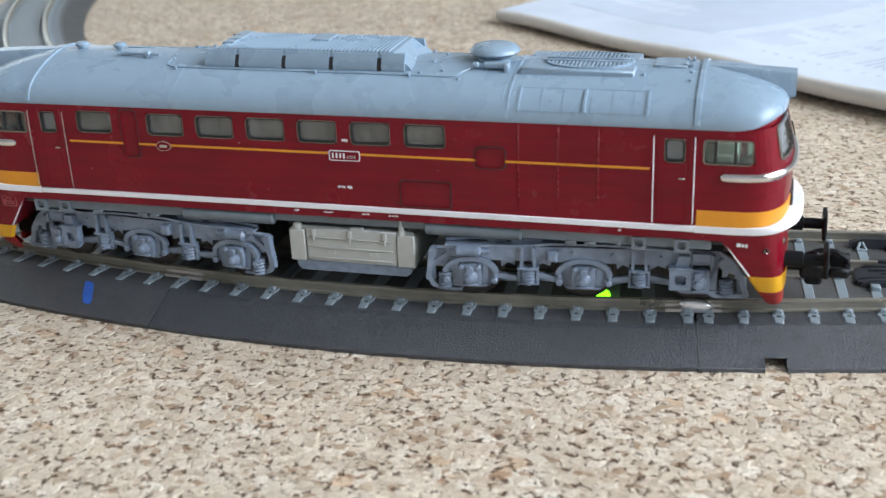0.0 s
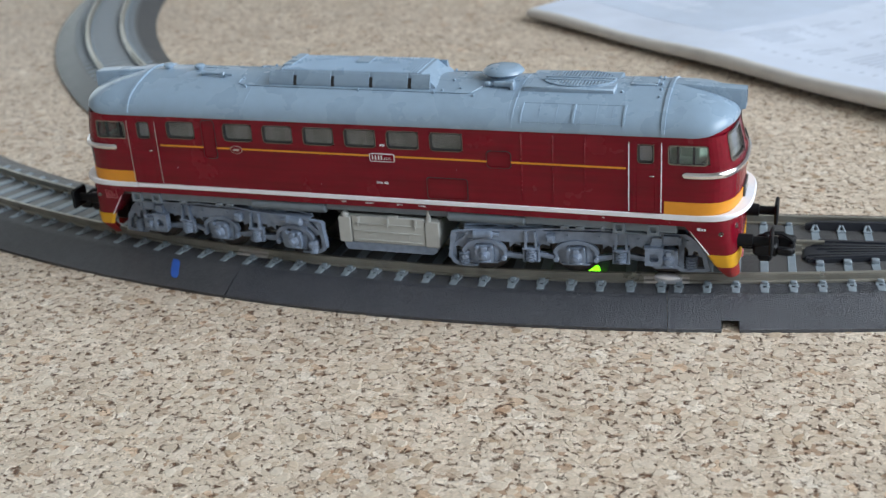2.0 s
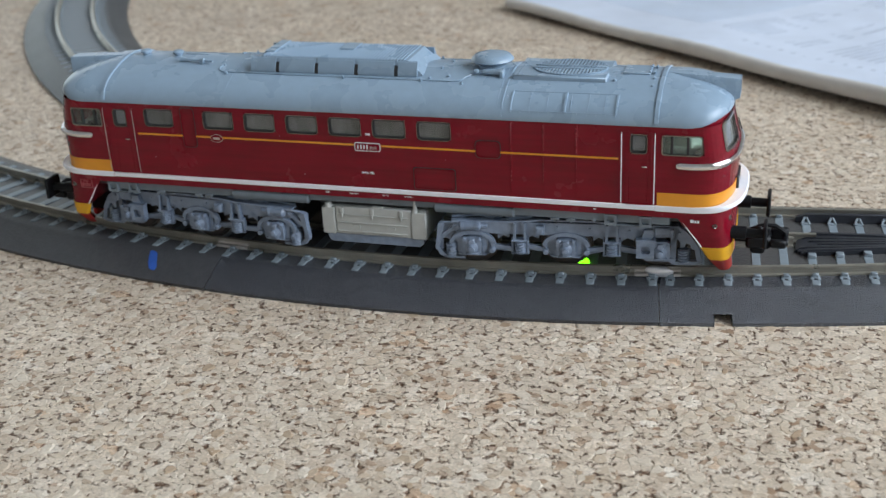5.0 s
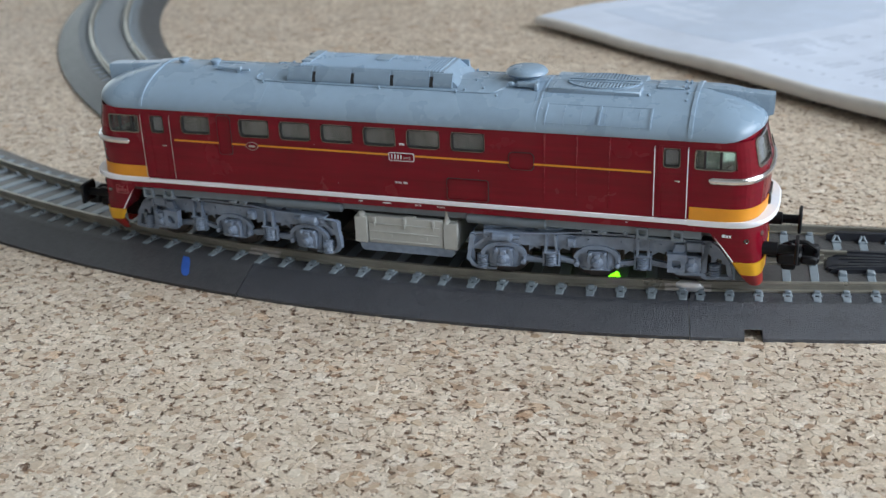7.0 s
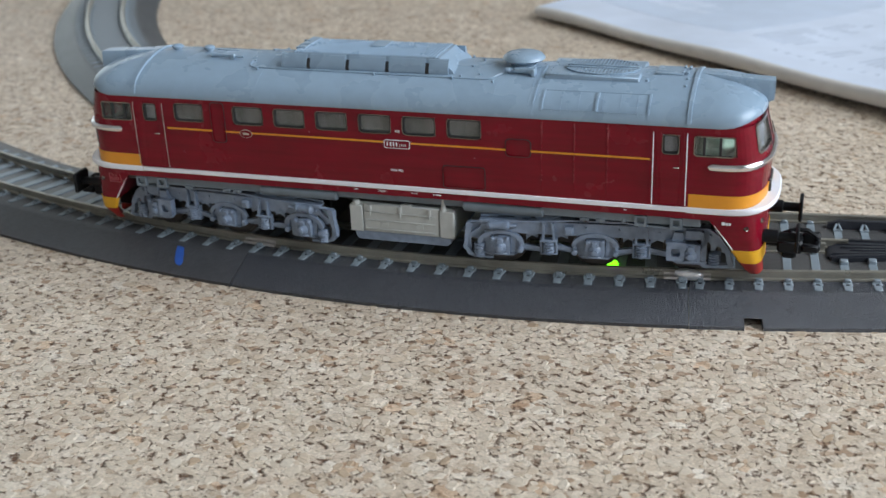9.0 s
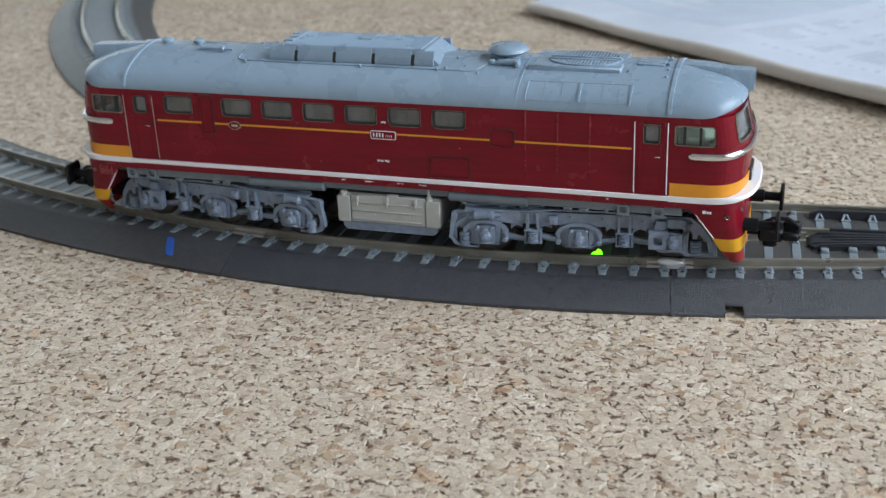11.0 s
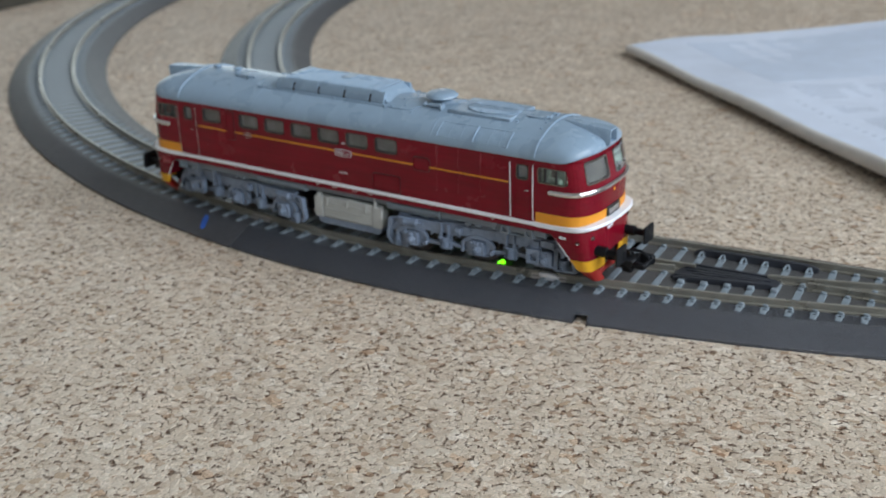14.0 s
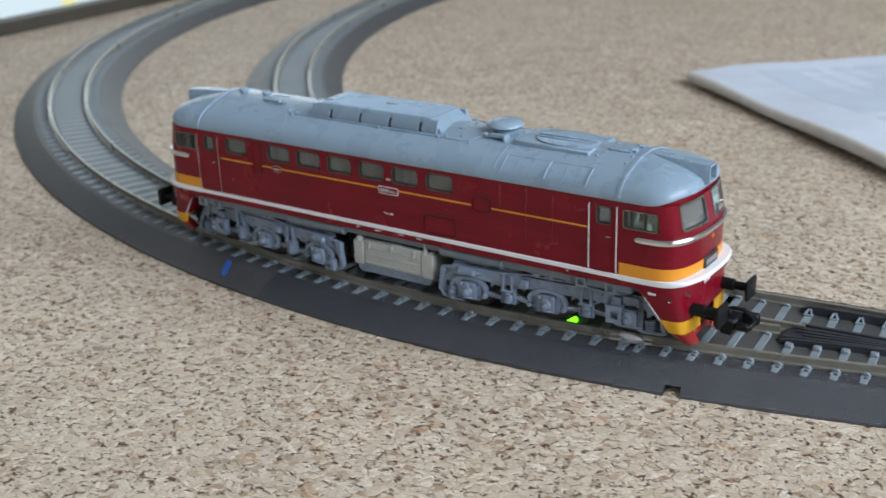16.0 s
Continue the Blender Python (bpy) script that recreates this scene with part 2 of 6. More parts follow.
def flake_material():
    m = mat("loose_wood_flakes", (0.6, 0.5, 0.36), 0.6)
    n, l = m.node_tree.nodes, m.node_tree.links
    geo, ramp = n.new("ShaderNodeNewGeometry"), n.new("ShaderNodeValToRGB")
    stops = ((0.0, (0.407, 0.293, 0.193)), (0.10, (0.563, 0.454, 0.340)), (0.4, (0.611, 0.520, 0.414)), (0.7, (0.640, 0.548, 0.442)), (1.0, (0.669, 0.586, 0.478)))
    while len(ramp.color_ramp.elements) < len(stops):
        ramp.color_ramp.elements.new(0.5)
    for el, (p, c) in zip(ramp.color_ramp.elements, stops):
        el.position, el.color = p, (*c, 1)
    l.new(geo.outputs["Random Per Island"], ramp.inputs["Fac"])
    co, no = n.new("ShaderNodeTexCoord"), n.new("ShaderNodeTexNoise")
    no.inputs["Scale"].default_value = 1800
    l.new(co.outputs["Object"], no.inputs["Vector"])
    mul, rg = n.new("ShaderNodeVectorMath"), n.new("ShaderNodeMapRange")
    mul.operation = "SCALE"
    rg.inputs["To Min"].default_value, rg.inputs["To Max"].default_value = 0.72, 1.25
    l.new(no.outputs["Fac"], rg.inputs["Value"]), l.new(rg.outputs[0], mul.inputs["Scale"])
    l.new(ramp.outputs[0], mul.inputs[0]), l.new(mul.outputs[0], n["Principled BSDF"].inputs["Base Color"])
    return m


FLAKE = flake_material()


# ---- mesh building ----
class Mesh:
    """Collects vertices and faces in full-size metres."""

    def __init__(self):
        self.v, self.f = [], []

    def add(self, verts, faces):
        o = len(self.v)
        self.v += [tuple(p) for p in verts]
        self.f += [tuple(i + o for i in q) for q in faces]
        return self

    def box(self, x0, x1, y0, y1, z0, z1, c=0.02):
        """A box with chamfered edges."""
        c = min(c, (x1 - x0) * 0.45, (y1 - y0) * 0.45, (z1 - z0) * 0.45)
        lo, hi = (x0, y0, z0), (x1, y1, z1)
        idx, verts = {}, []
        for sx in (0, 1):
            for sy in (0, 1):
                for sz in (0, 1):
                    s = (sx, sy, sz)
                    for ax in range(3):
                        p = [(hi[k] if s[k] else lo[k]) for k in range(3)]
                        for k in range(3):
                            if k != ax:
                                p[k] += -c if s[k] else c
                        idx[s, ax] = len(verts)
                        verts.append(p)
        faces = []
        for ax in range(3):
            a, b = (ax + 1) % 3, (ax + 2) % 3
            for side in (0, 1):
                ring = []
                for u, w in ((0, 0), (1, 0), (1, 1), (0, 1)):
                    s = [0, 0, 0]
                    s[ax], s[a], s[b] = side, u, w
                    ring.append(idx[tuple(s), ax])
                faces.append(ring if side else ring[::-1])
            for u in (0, 1):
                for w in (0, 1):
                    s0, s1 = [0, 0, 0], [0, 0, 0]
                    s0[a] = s1[a] = u
                    s0[b] = s1[b] = w
                    s1[ax] = 1
                    q = [idx[tuple(s0), a], idx[tuple(s1), a], idx[tuple(s1), b], idx[tuple(s0), b]]
                    faces.append(q if (u == w) else q[::-1])
        for sx in (0, 1):
            for sy in (0, 1):
                for sz in (0, 1):
                    t = [idx[(sx, sy, sz), k] for k in range(3)]
                    faces.append(t if (sx + sy + sz) % 2 else t[::-1])
        return self.add(verts, faces)

    def loft(self, rings, caps=True, closed=True):
        n = len(rings[0])
        verts = [p for r in rings for p in r]
        faces = []
        for i in range(len(rings) - 1):
            for j in range(n if closed else n - 1):
                k = (j + 1) % n
                faces.append((i * n + j, i * n + k, (i + 1) * n + k, (i + 1) * n + j))
        if caps and closed:
            faces.append(tuple(range(n))[::-1])
            faces.append(tuple(range((len(rings) - 1) * n, len(rings) * n)))
        return self.add(verts, faces)

    def turned(self, p0, axis, prof, n=16, caps=True):
        """A turned body: prof is a row of (distance along axis, radius)."""
        a = Vector(axis).normalized()
        u = a.orthogonal().normalized()
        w = a.cross(u)
        p0 = Vector(p0)
        return self.loft([[p0 + a * d + (u * math.cos(6.28318 * k / n) + w * math.sin(6.28318 * k / n)) * r for k in range(n)] for d, r in prof], caps)

    def rod(self, p0, p1, r, n=8):
        d = Vector(p1) - Vector(p0)
        return self.turned(p0, d, ((0, r), (d.length, r)), n)

    def pipe(self, pts, r, n=8):
        pts = [Vector(p) for p in pts]
        rings = []
        for i, p in enumerate(pts):
            d = (pts[min(i + 1, len(pts) - 1)] - pts[max(i - 1, 0)]).normalized()
            u = d.cross(Vector((0.13, 0.21, 0.97))).normalized()
            w = d.cross(u)
            rings.append([p + (u * math.cos(6.28318 * k / n) + w * math.sin(6.28318 * k / n)) * r for k in range(n)])
        return self.loft(rings)

    def prism(self, poly, a0, a1, axis="y"):
        """A plate: poly in the two other axes, from a0 to a1 along axis."""
        put = {"y": lambda p, a: (p[0], a, p[1]), "x": lambda p, a: (a, p[0], p[1]), "z": lambda p, a: (p[0], p[1], a)}[axis]
        return self.loft([[put(p, a0) for p in poly], [put(p, a1) for p in poly]])

    def hoop(self, outer, inner, a0, a1):
        """A ring-shaped plate in x and z, from depth y=a0 to a1."""
        n = len(outer)
        rings = [[(p[0], a0, p[1]) for p in outer], [(p[0], a1, p[1]) for p in outer], [(p[0], a1, p[1]) for p in inner], [(p[0], a0, p[1]) for p in inner]]
        verts = [p for r in rings for p in r]
        faces = [(i * n + j, i * n + (j + 1) % n, ((i + 1) % 4) * n + (j + 1) % n, ((i + 1) % 4) * n + j) for i in range(4) for j in range(n)]
        return self.add(verts, faces)

    def spring(self, p, r, wire, height, turns=4):
        pts = [(p[0] + r * math.cos(6.28318 * turns * k / (turns * 10)), p[1] + r * math.sin(6.28318 * turns * k / (turns * 10)), p[2] + height * k / (turns * 10)) for k in range(turns * 10 + 1)]
        return self.pipe(pts, wire, 5)


def round_rect(x0, x1, z0, z1, r, n=4):
    pts = []
    for cx, cz, a in ((x1 - r, z1 - r, 0), (x0 + r, z1 - r, 90), (x0 + r, z0 + r, 180), (x1 - r, z0 + r, 270)):
        pts += [(cx + r * math.cos(radians(a + 90 * k / n)), cz + r * math.sin(radians(a + 90 * k / n))) for k in range(n + 1)]
    return pts


def data_of(name, m, material, smooth=40):
    me = bpy.data.meshes.new(name)
    me.from_pydata([(x * S, y * S, z * S) for x, y, z in m.v], [], m.f)
    bm = bmesh.new()
    bm.from_mesh(me)
    bmesh.ops.recalc_face_normals(bm, faces=bm.faces)
    bm.to_mesh(me)
    bm.free()
    me.materials.append(material)
    if smooth:
        me.shade_smooth()
        me.set_sharp_from_angle(angle=radians(smooth))
    return me


def part(name, m, material, parent, label="", smooth=40, at=None):
    ob = new(name, data_of(name, m, material, smooth))
    ob.parent = parent
    if at is not None:
        ob.matrix_basis = at
    if label:
        ob["label"] = label
    return ob


def thing(name, place, label, category, turn=0.0, group="", kind=""):
    ob = new(name)
    ob.empty_display_size = 0.002
    ob.matrix_basis = Matrix.Translation(sc(place)) @ Matrix.Rotation(turn, 4, "Z")
    return tagged(ob, label, category, group, kind)


def solid(name, m, material, label, category, kind="structure", smooth=40):
    return tagged(new(name, data_of(name, m, material, smooth)), label, category, "", kind)


# ---- the room: walls, floor and ceiling round the table ----
def room():
    k = 1 / S
    x0, x1, y0, y1, z0, z1 = -2.4 * k, (WX + 0.06) * k, -1.9 * k, 3.5 * k, -0.75 * k, 2.1 * k
    t = 0.1 * k
    solid("floor", Mesh().box(x0 - t, x1 + t, y0 - t, y1 + t, z0 - t, z0, 1), FLOORM, "brown wooden floor of the room", "floor")
    solid("ceiling", Mesh().box(x0 - t, x1 + t, y0 - t, y1 + t, z1, z1 + t, 1), WALLM, "plain white ceiling", "ceiling")
    solid("wall_south", Mesh().box(x0 - t, x1 + t, y0 - t, y0, z0, z1, 1), WALLM, "plain white painted wall", "wall")
    solid("wall_north", Mesh().box(x0, x1, y1, y1 + t, z0, z1, 1), WALLM, "plain white painted wall", "wall")

    def pierced(name, lo, hi, c, half, zc, zh):
        m = Mesh()
        for u0, u1, w0, w1 in ((y0, c - half, z0, z1), (c + half, y1, z0, z1), (c - half, c + half, z0, zc - zh), (c - half, c + half, zc + zh, z1)):
            m.box(lo, hi, u0, u1, w0, w1, 0.5)
        solid(name, m, WALLM, "white painted wall with a window opening", "wall")

    pierced("wall_east", x1, x1 + t, WY * k, 0.78 * k, WZ * k, 0.57 * k)
    pierced("wall_west", x0 - t, x0, WY2 * k, 1.0 * k, WZ2 * k, 1.0 * k)
    # bright outdoors beyond the balcony door
    m = bpy.data.materials.new("bright_outdoors")
    m.use_nodes = True
    n, l = m.node_tree.nodes, m.node_tree.links
    b = n["Principled BSDF"]
    co, no, rp = n.new("ShaderNodeTexCoord"), n.new("ShaderNodeTexNoise"), n.new("ShaderNodeValToRGB")
    no.inputs["Scale"].default_value, no.inputs["Detail"].default_value = 5.5, 2
    els = rp.color_ramp.elements
    els[0].position, els[0].color = 0.33, (0.25, 0.62, 0.12, 1)
    els[1].position, els[1].color = 0.40, (0.74, 0.91, 1.0, 1)
    el = els.new(0.64)
    el.color = (0.74, 0.91, 1.0, 1)
    el = els.new(0.70)
    el.color = (0.95, 0.92, 0.45, 1)
    l.new(co.outputs["Object"], no.inputs["Vector"]), l.new(no.outputs["Fac"], rp.inputs["Fac"])
    l.new(rp.outputs[0], b.inputs["Emission Color"])
    b.inputs["Emission Strength"].default_value = 1.08
    b.inputs["Base Color"].default_value = (0, 0, 0, 1)
    solid("backdrop", Mesh().box(x0 - 1.2 * k, x0 - 1.15 * k, (WY2 - 2.2) * k, (WY2 + 2.6) * k, z0 - 1.2 * k, z1 + 0.6 * k, 0.5), m, "bright daylight with pale greenery outside the balcony door", "backdrop")


room()

BX0, BX1, BY0, BY1 = -42.4, 62.0, -48.0, 135.0


def board():
    solid("table_board", Mesh().box(BX0, BX1, BY0, BY1, -2.2, 0, 0.15), BOARD, "bare chipboard table top of pressed pale wood flakes", "table top", smooth=0)
    leg = Mesh().box(-3, 3, -3, 3, -90, -2.2, 0.3)
    for n, (x, y) in enumerate(((BX0 + 6, BY0 + 6), (BX1 - 6, BY0 + 6), (BX0 + 6, BY1 - 6), (BX1 - 6, BY1 - 6))):
        e = thing("table_leg", (x, y, 0), "square wooden leg under the chipboard", "table leg", group="table legs")
        part("post", leg, FLOORM, e)


board()


# ---- track ----
def arc_points(c, r, a0, a1, step=0.5):
    n = max(2, int(abs(a1 - a0) * r / step))
    return [(c[0] + r * math.sin(a0 + (a1 - a0) * k / n), c[1] - r * math.cos(a0 + (a1 - a0) * k / n)) for k in range(n + 1)]


C0, R0 = (0.18, 36.81), 37.2
A1, A2 = math.asin(-4.05 / 39.4), math.asin(6.35 / 39.4)
R1 = 38.6
C1 = (C0[0] - (R1 - R0) * math.sin(A1), C0[1] + (R1 - R0) * math.cos(A1))
R2 = 57.0
C2 = (C0[0] - (R2 - R0) * math.sin(A2), C0[1] + (R2 - R0) * math.cos(A2))
MIDDLE = arc_points(C0, R0, A1, A2, 0.35)
LEFT = arc_points(C1, R1, A1, radians(-130), 0.7)
LEFT += [(LEFT[-1][0] + 3.06 * k, LEFT[-1][1] + 2.57 * k) for k in range(1, 12)]
TURNOUT_NEAR = arc_points(C2, R2, A2, A2 + 0.20, 0.12)
hx, hy = math.cos(A2 + 0.20), math.sin(A2 + 0.20)
TURNOUT_NEAR += [(TURNOUT_NEAR[-1][0] + hx * 2 * k, TURNOUT_NEAR[-1][1] + hy * 2 * k) for k in range(1, 10)]


def inner_line():
    """From the turnout's far leg leftwards behind the engine to the inner loop."""
    b, r, bend = math.atan(0.10), 20.65, radians(42.9)
    x0, y0 = 6.5, 2.15
    pts = [(x0 + 1.0 * k, y0 + 0.1 * k) for k in range(14, 0, -1)]
    c = (x0 - r * math.sin(b), y0 + r * math.cos(b))
    pts += [(c[0] + r * math.sin(b - (b + bend) * k / 40), c[1] - r * math.cos(b - (b + bend) * k / 40)) for k in range(41)]
    x1, y1 = pts[-1]
    d = (-math.cos(bend), math.sin(bend))
    pts += [(x1 + d[0] * k, y1 + d[1] * k) for k in range(1, 8)]
    x2, y2 = pts[-1]
    r2 = 41.2
    c2 = (x2 + r2 * math.sin(bend), y2 + r2 * math.cos(bend))
    pts += [(c2[0] - r2 * math.sin(bend + 0.015 * k), c2[1] - r2 * math.cos(bend + 0.015 * k)) for k in range(1, 81)]
    x3, y3 = pts[-1]
    a = bend + 0.015 * 80
    return pts + [(x3 - math.cos(a) * 4 * k, y3 + math.sin(a) * 4 * k) for k in range(1, 18)]


INNER_LINE = inner_line()
TURNOUT_FAR = [p for p in INNER_LINE[:20] if p[0] > 6.3][::-1]
INNER_LEFT = INNER_LINE[13:]


def along(pts, d):
    """Points of a line shifted sideways by d (to the left of travel)."""
    out = []
    for i, p in enumerate(pts):
        a, b = pts[max(0, i - 1)], pts[min(len(pts) - 1, i + 1)]
        l = math.hypot(b[0] - a[0], b[1] - a[1])
        out.append((p[0] - (b[1] - a[1]) / l * d, p[1] + (b[0] - a[0]) / l * d))
    return out


def stations(pts, gap, start=0.0):
    """Places and headings every gap metres along a line."""
    out, want, run = [], start, 0.0
    for a, b in zip(pts, pts[1:]):
        l = math.hypot(b[0] - a[0], b[1] - a[1])
        while want <= run + l:
            t = (want - run) / l
            out.append((a[0] + (b[0] - a[0]) * t, a[1] + (b[1] - a[1]) * t, math.atan2(b[1] - a[1], b[0] - a[0])))
            want += gap
        run += l
    return out


BASE_W, TOP_W, TOP_Z = 2.2, 1.36, 0.495
PROFILE = ((-BASE_W + 0.02, 0.0), (-BASE_W, 0.085), (-TOP_W - 0.10, TOP_Z - 0.04), (-TOP_W, TOP_Z), (TOP_W, TOP_Z), (TOP_W + 0.10, TOP_Z - 0.04), (BASE_W, 0.085), (BASE_W - 0.02, 0.0))


def swept(pts, prof):
    lines = [along(pts, d) for d, z in prof]
    return Mesh().loft([[(*lines[k][i], prof[k][1]) for k in range(len(prof))] for i in range(len(pts))])


def bed_top(pts, parent, material, w=0.66):
    """Upper face of the bed in a grey of its own, between the shoulders."""
    part("bed_top", swept(pts, ((-w, TOP_Z - 0.03), (-w, TOP_Z + 0.004), (w, TOP_Z + 0.004), (w, TOP_Z - 0.03))), material, parent, "flat grey upper face of the bed")


def rail_mesh(pts, side):
    d = side * 0.745
    half = ((0.085, -0.226), (0.085, -0.188), (0.024, -0.168), (0.024, -0.075), (0.044, -0.055), (0.044, -0.010), (0.03, 0.0))
    prof = [(d - y, RAIL + z) for y, z in half] + [(d + y, RAIL + z) for y, z in half[::-1]]
    return swept(pts, prof)


def chair(m, y, s):
    """Cast chair beside a rail at y, with a small open eye in the sleeper's end."""
    for o in (-0.155, 0.155):
        m.box(-0.07, 0.07, y + o - 0.042, y + o + 0.042, TOP_Z + 0.012, TOP_Z + 0.095, 0.018)
    return m


def sleeper_mesh(end=1.29):
    m, z0, z1 = Mesh(), TOP_Z - 0.06, TOP_Z + 0.032
    m.box(-0.125, 0.125, -0.97, 0.97, z0, z1, 0.012)
    for s in (-1, 1):
        m.box(-0.088, 0.088, *sorted((s * 1.045, s * end)), z0, z1 - 0.004, 0.02)
        for o in (-0.075, 0.075):
            m.box(o - 0.035, o + 0.035, *sorted((s * 0.96, s * 1.055)), z0, z1 - 0.002, 0.006)
        chair(m, s * 0.745, s)
    return m


SLEEPER_DATA = data_of("sleeper", sleeper_mesh(), SLEEPER)


def lay_sleepers(parent, st, near):
    """Single sleepers where near(x, y) holds, the rest joined."""
    rest, proto = Mesh(), sleeper_mesh()
    for x, y, a in st:
        if near(x, y):
            ob = new("sleeper", SLEEPER_DATA)
            ob.parent = parent
            ob.matrix_basis = Matrix.Translation(sc((x, y, 0))) @ Matrix.Rotation(a, 4, "Z")
        else:
            c, s = math.cos(a), math.sin(a)
            rest.add([(x + p[0] * c - p[1] * s, y + p[0] * s + p[1] * c, p[2]) for p in proto.v], proto.f)
    if rest.v:
        tagged(part("far_sleepers", rest, SLEEPER, parent), kind="stuff")


def near_board(x, y):
    return x > -30 and y < 30


def track():
    e = thing("curved_track", (0, 0, 0), "dark grey bedded model track on a curve under the engine", "track", kind="structure")
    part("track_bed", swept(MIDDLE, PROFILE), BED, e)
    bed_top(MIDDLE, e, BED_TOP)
    for s in (-1, 1):
        part("rail", rail_mesh(MIDDLE, s), RAILM, e)
    lay_sleepers(e, stations(MIDDLE, 0.646, 0.039), near_board)

    e = thing("wide_curve_track", (0, 0, 0), "smoother dark grey bedded model track sweeping round the board", "track", kind="structure")
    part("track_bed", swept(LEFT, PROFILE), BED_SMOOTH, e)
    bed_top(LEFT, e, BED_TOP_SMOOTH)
    for s in (-1, 1):
        part("rail", rail_mesh(LEFT, s), RAILM, e)
    lay_sleepers(e, stations(LEFT, 0.655, 0.585), near_board)

    e = thing("inner_curve_track", (0, 0, 0), "dark grey bedded model track of the inner loop", "track", kind="structure")
    part("track_bed", swept(INNER_LEFT, PROFILE), BED_SMOOTH, e)
    bed_top(INNER_LEFT, e, BED_TOP_SMOOTH)
    for s in (-1, 1):
        part("rail", rail_mesh(INNER_LEFT, s), RAILM, e)
    lay_sleepers(e, stations(INNER_LEFT, 0.64, 0.3), near_board)

    # turnout: one wide bed, notch in its near foot
    e = thing("turnout_track", (0, 0, 0), "dark grey bedded model turnout with a black plastic frog", "track", kind="structure")
    m = Mesh()

    def y_on(pts, x):
        return float(np.interp(x, [p[0] for p in pts], [p[1] for p in pts]))

    foot, top, shoulder = along(TURNOUT_NEAR, -BASE_W), along(TURNOUT_NEAR, -TOP_W), along(TURNOUT_NEAR, -TOP_W - 0.1)
    far_foot, far_top = along(TURNOUT_FAR, BASE_W), along(TURNOUT_FAR, TOP_W)
    rings = []
    was = False
    for i in range(len(TURNOUT_NEAR)):
        x = TURNOUT_NEAR[i][0]
        (ax, ay), (bx, by), (dx, dy) = foot[i], top[i], shoulder[i]
        ft, ff = y_on(far_top, x), y_on(far_foot, x)
        now = 7.60 < ax < 8.0
        for cut in ((was, now) if was != now else (now,)):
            k, lift = (0.85, 0.176) if cut else (0.0, 0.085)
            rings.append([(ax + (bx - ax) * k, ay + (by - ay) * k, 0.0), (ax + (bx - ax) * k, ay + (by - ay) * k, lift - 0.01), (ax + (bx - ax) * (0.24 if cut else 0.02), ay + (by - ay) * (0.24 if cut else 0.02), lift + 0.008), (dx, dy, TOP_Z - 0.04), (bx, by, TOP_Z), (x, max(ft, by + 1), TOP_Z), (x, max(ft + 0.1, by + 1.1), TOP_Z - 0.04), (x, max(ff, by + 1.9), 0.035), (x, max(ff, by + 1.9), 0.0)])
        was = now
    m.loft(rings)
    part("track_bed", m, BED, e, smooth=8)
    m = Mesh()
    m.loft([[(b[0], b[1] + 0.70, TOP_Z - 0.03), (b[0], b[1] + 0.70, TOP_Z + 0.004), (n[0], max(y_on(far_top, n[0]), b[1] + 1) - 0.05, TOP_Z + 0.004), (n[0], max(y_on(far_top, n[0]), b[1] + 1) - 0.05, TOP_Z - 0.03)] for b, n in zip(top, TURNOUT_NEAR)])
    part("bed_top", m, BED_TOP, e, "flat grey upper face of the bed")
    part("rail", rail_mesh(TURNOUT_NEAR, -1), RAILM, e)
    part("rail", rail_mesh([p for p in TURNOUT_FAR if p[0] < 18], 1), RAILM, e)
    part("rail", rail_mesh([p for p in TURNOUT_NEAR if p[0] < 9.35], 1), RAILM, e)
    part("rail", rail_mesh([p for p in TURNOUT_FAR if p[0] < 9.6], -1), RAILM, e)
    part("closure_rail", rail_mesh([p for p in TURNOUT_NEAR if p[0] > 11.6], 1), RAILM, e)
    part("closure_rail", rail_mesh([p for p in TURNOUT_FAR if p[0] > 11.6 and p[0] < 19], -1), RAILM, e)
    # frog with its wing rails and check rail, all black plastic
    def edge(x, k):
        """Across the frog from its near edge (k 0) to its far edge (k 1)."""
        return (0.86 + 0.27 * (x - 9.3)) * (1 - k) + (1.98 + 0.06 * (x - 9.3)) * k

    frog = Mesh()
    frog.loft([[(x, edge(x, 0.0) + a, z0), (x, edge(x, 0.0) + a, z1), (x, edge(x, 1.0) - a, z1), (x, edge(x, 1.0) - a, z0)] for x, a, z0, z1 in ((9.14, 0.42, 0.43, 0.54), (9.22, 0.12, 0.42, 0.58), (9.4, 0.0, 0.42, 0.60), (11.7, 0.0, 0.42, 0.60), (11.85, 0.05, 0.43, 0.55))])
    for k, (f, w, x0, x1, zt) in enumerate(((0.06, 0.05, 9.25, 11.85, 0.65), (0.24, 0.06, 9.12, 11.8, 0.63), (0.40, 0.045, 9.5, 11.6, 0.635), (0.55, 0.06, 9.3, 11.75, 0.64), (0.72, 0.05, 9.18, 11.7, 0.635), (0.93, 0.055, 9.3, 11.75, 0.65))):
        frog.loft([[(x, edge(x, f) - w * q, 0.5), (x, edge(x, f) - w * q * 0.8, z), (x, edge(x, f) + w * q * 0.8, z), (x, edge(x, f) + w * q, 0.5)] for x, z, q in ((x0, zt - 0.10, 0.5), (x0 + 0.15, zt, 1), (x1 - 0.15, zt, 1), (x1, zt - 0.08, 0.5))])
    part("frog", frog, FROG, e, "black plastic frog with wing rails")

    def guard(x):
        return 2.86 + 0.105 * (x - 9.2)
    chk = Mesh()
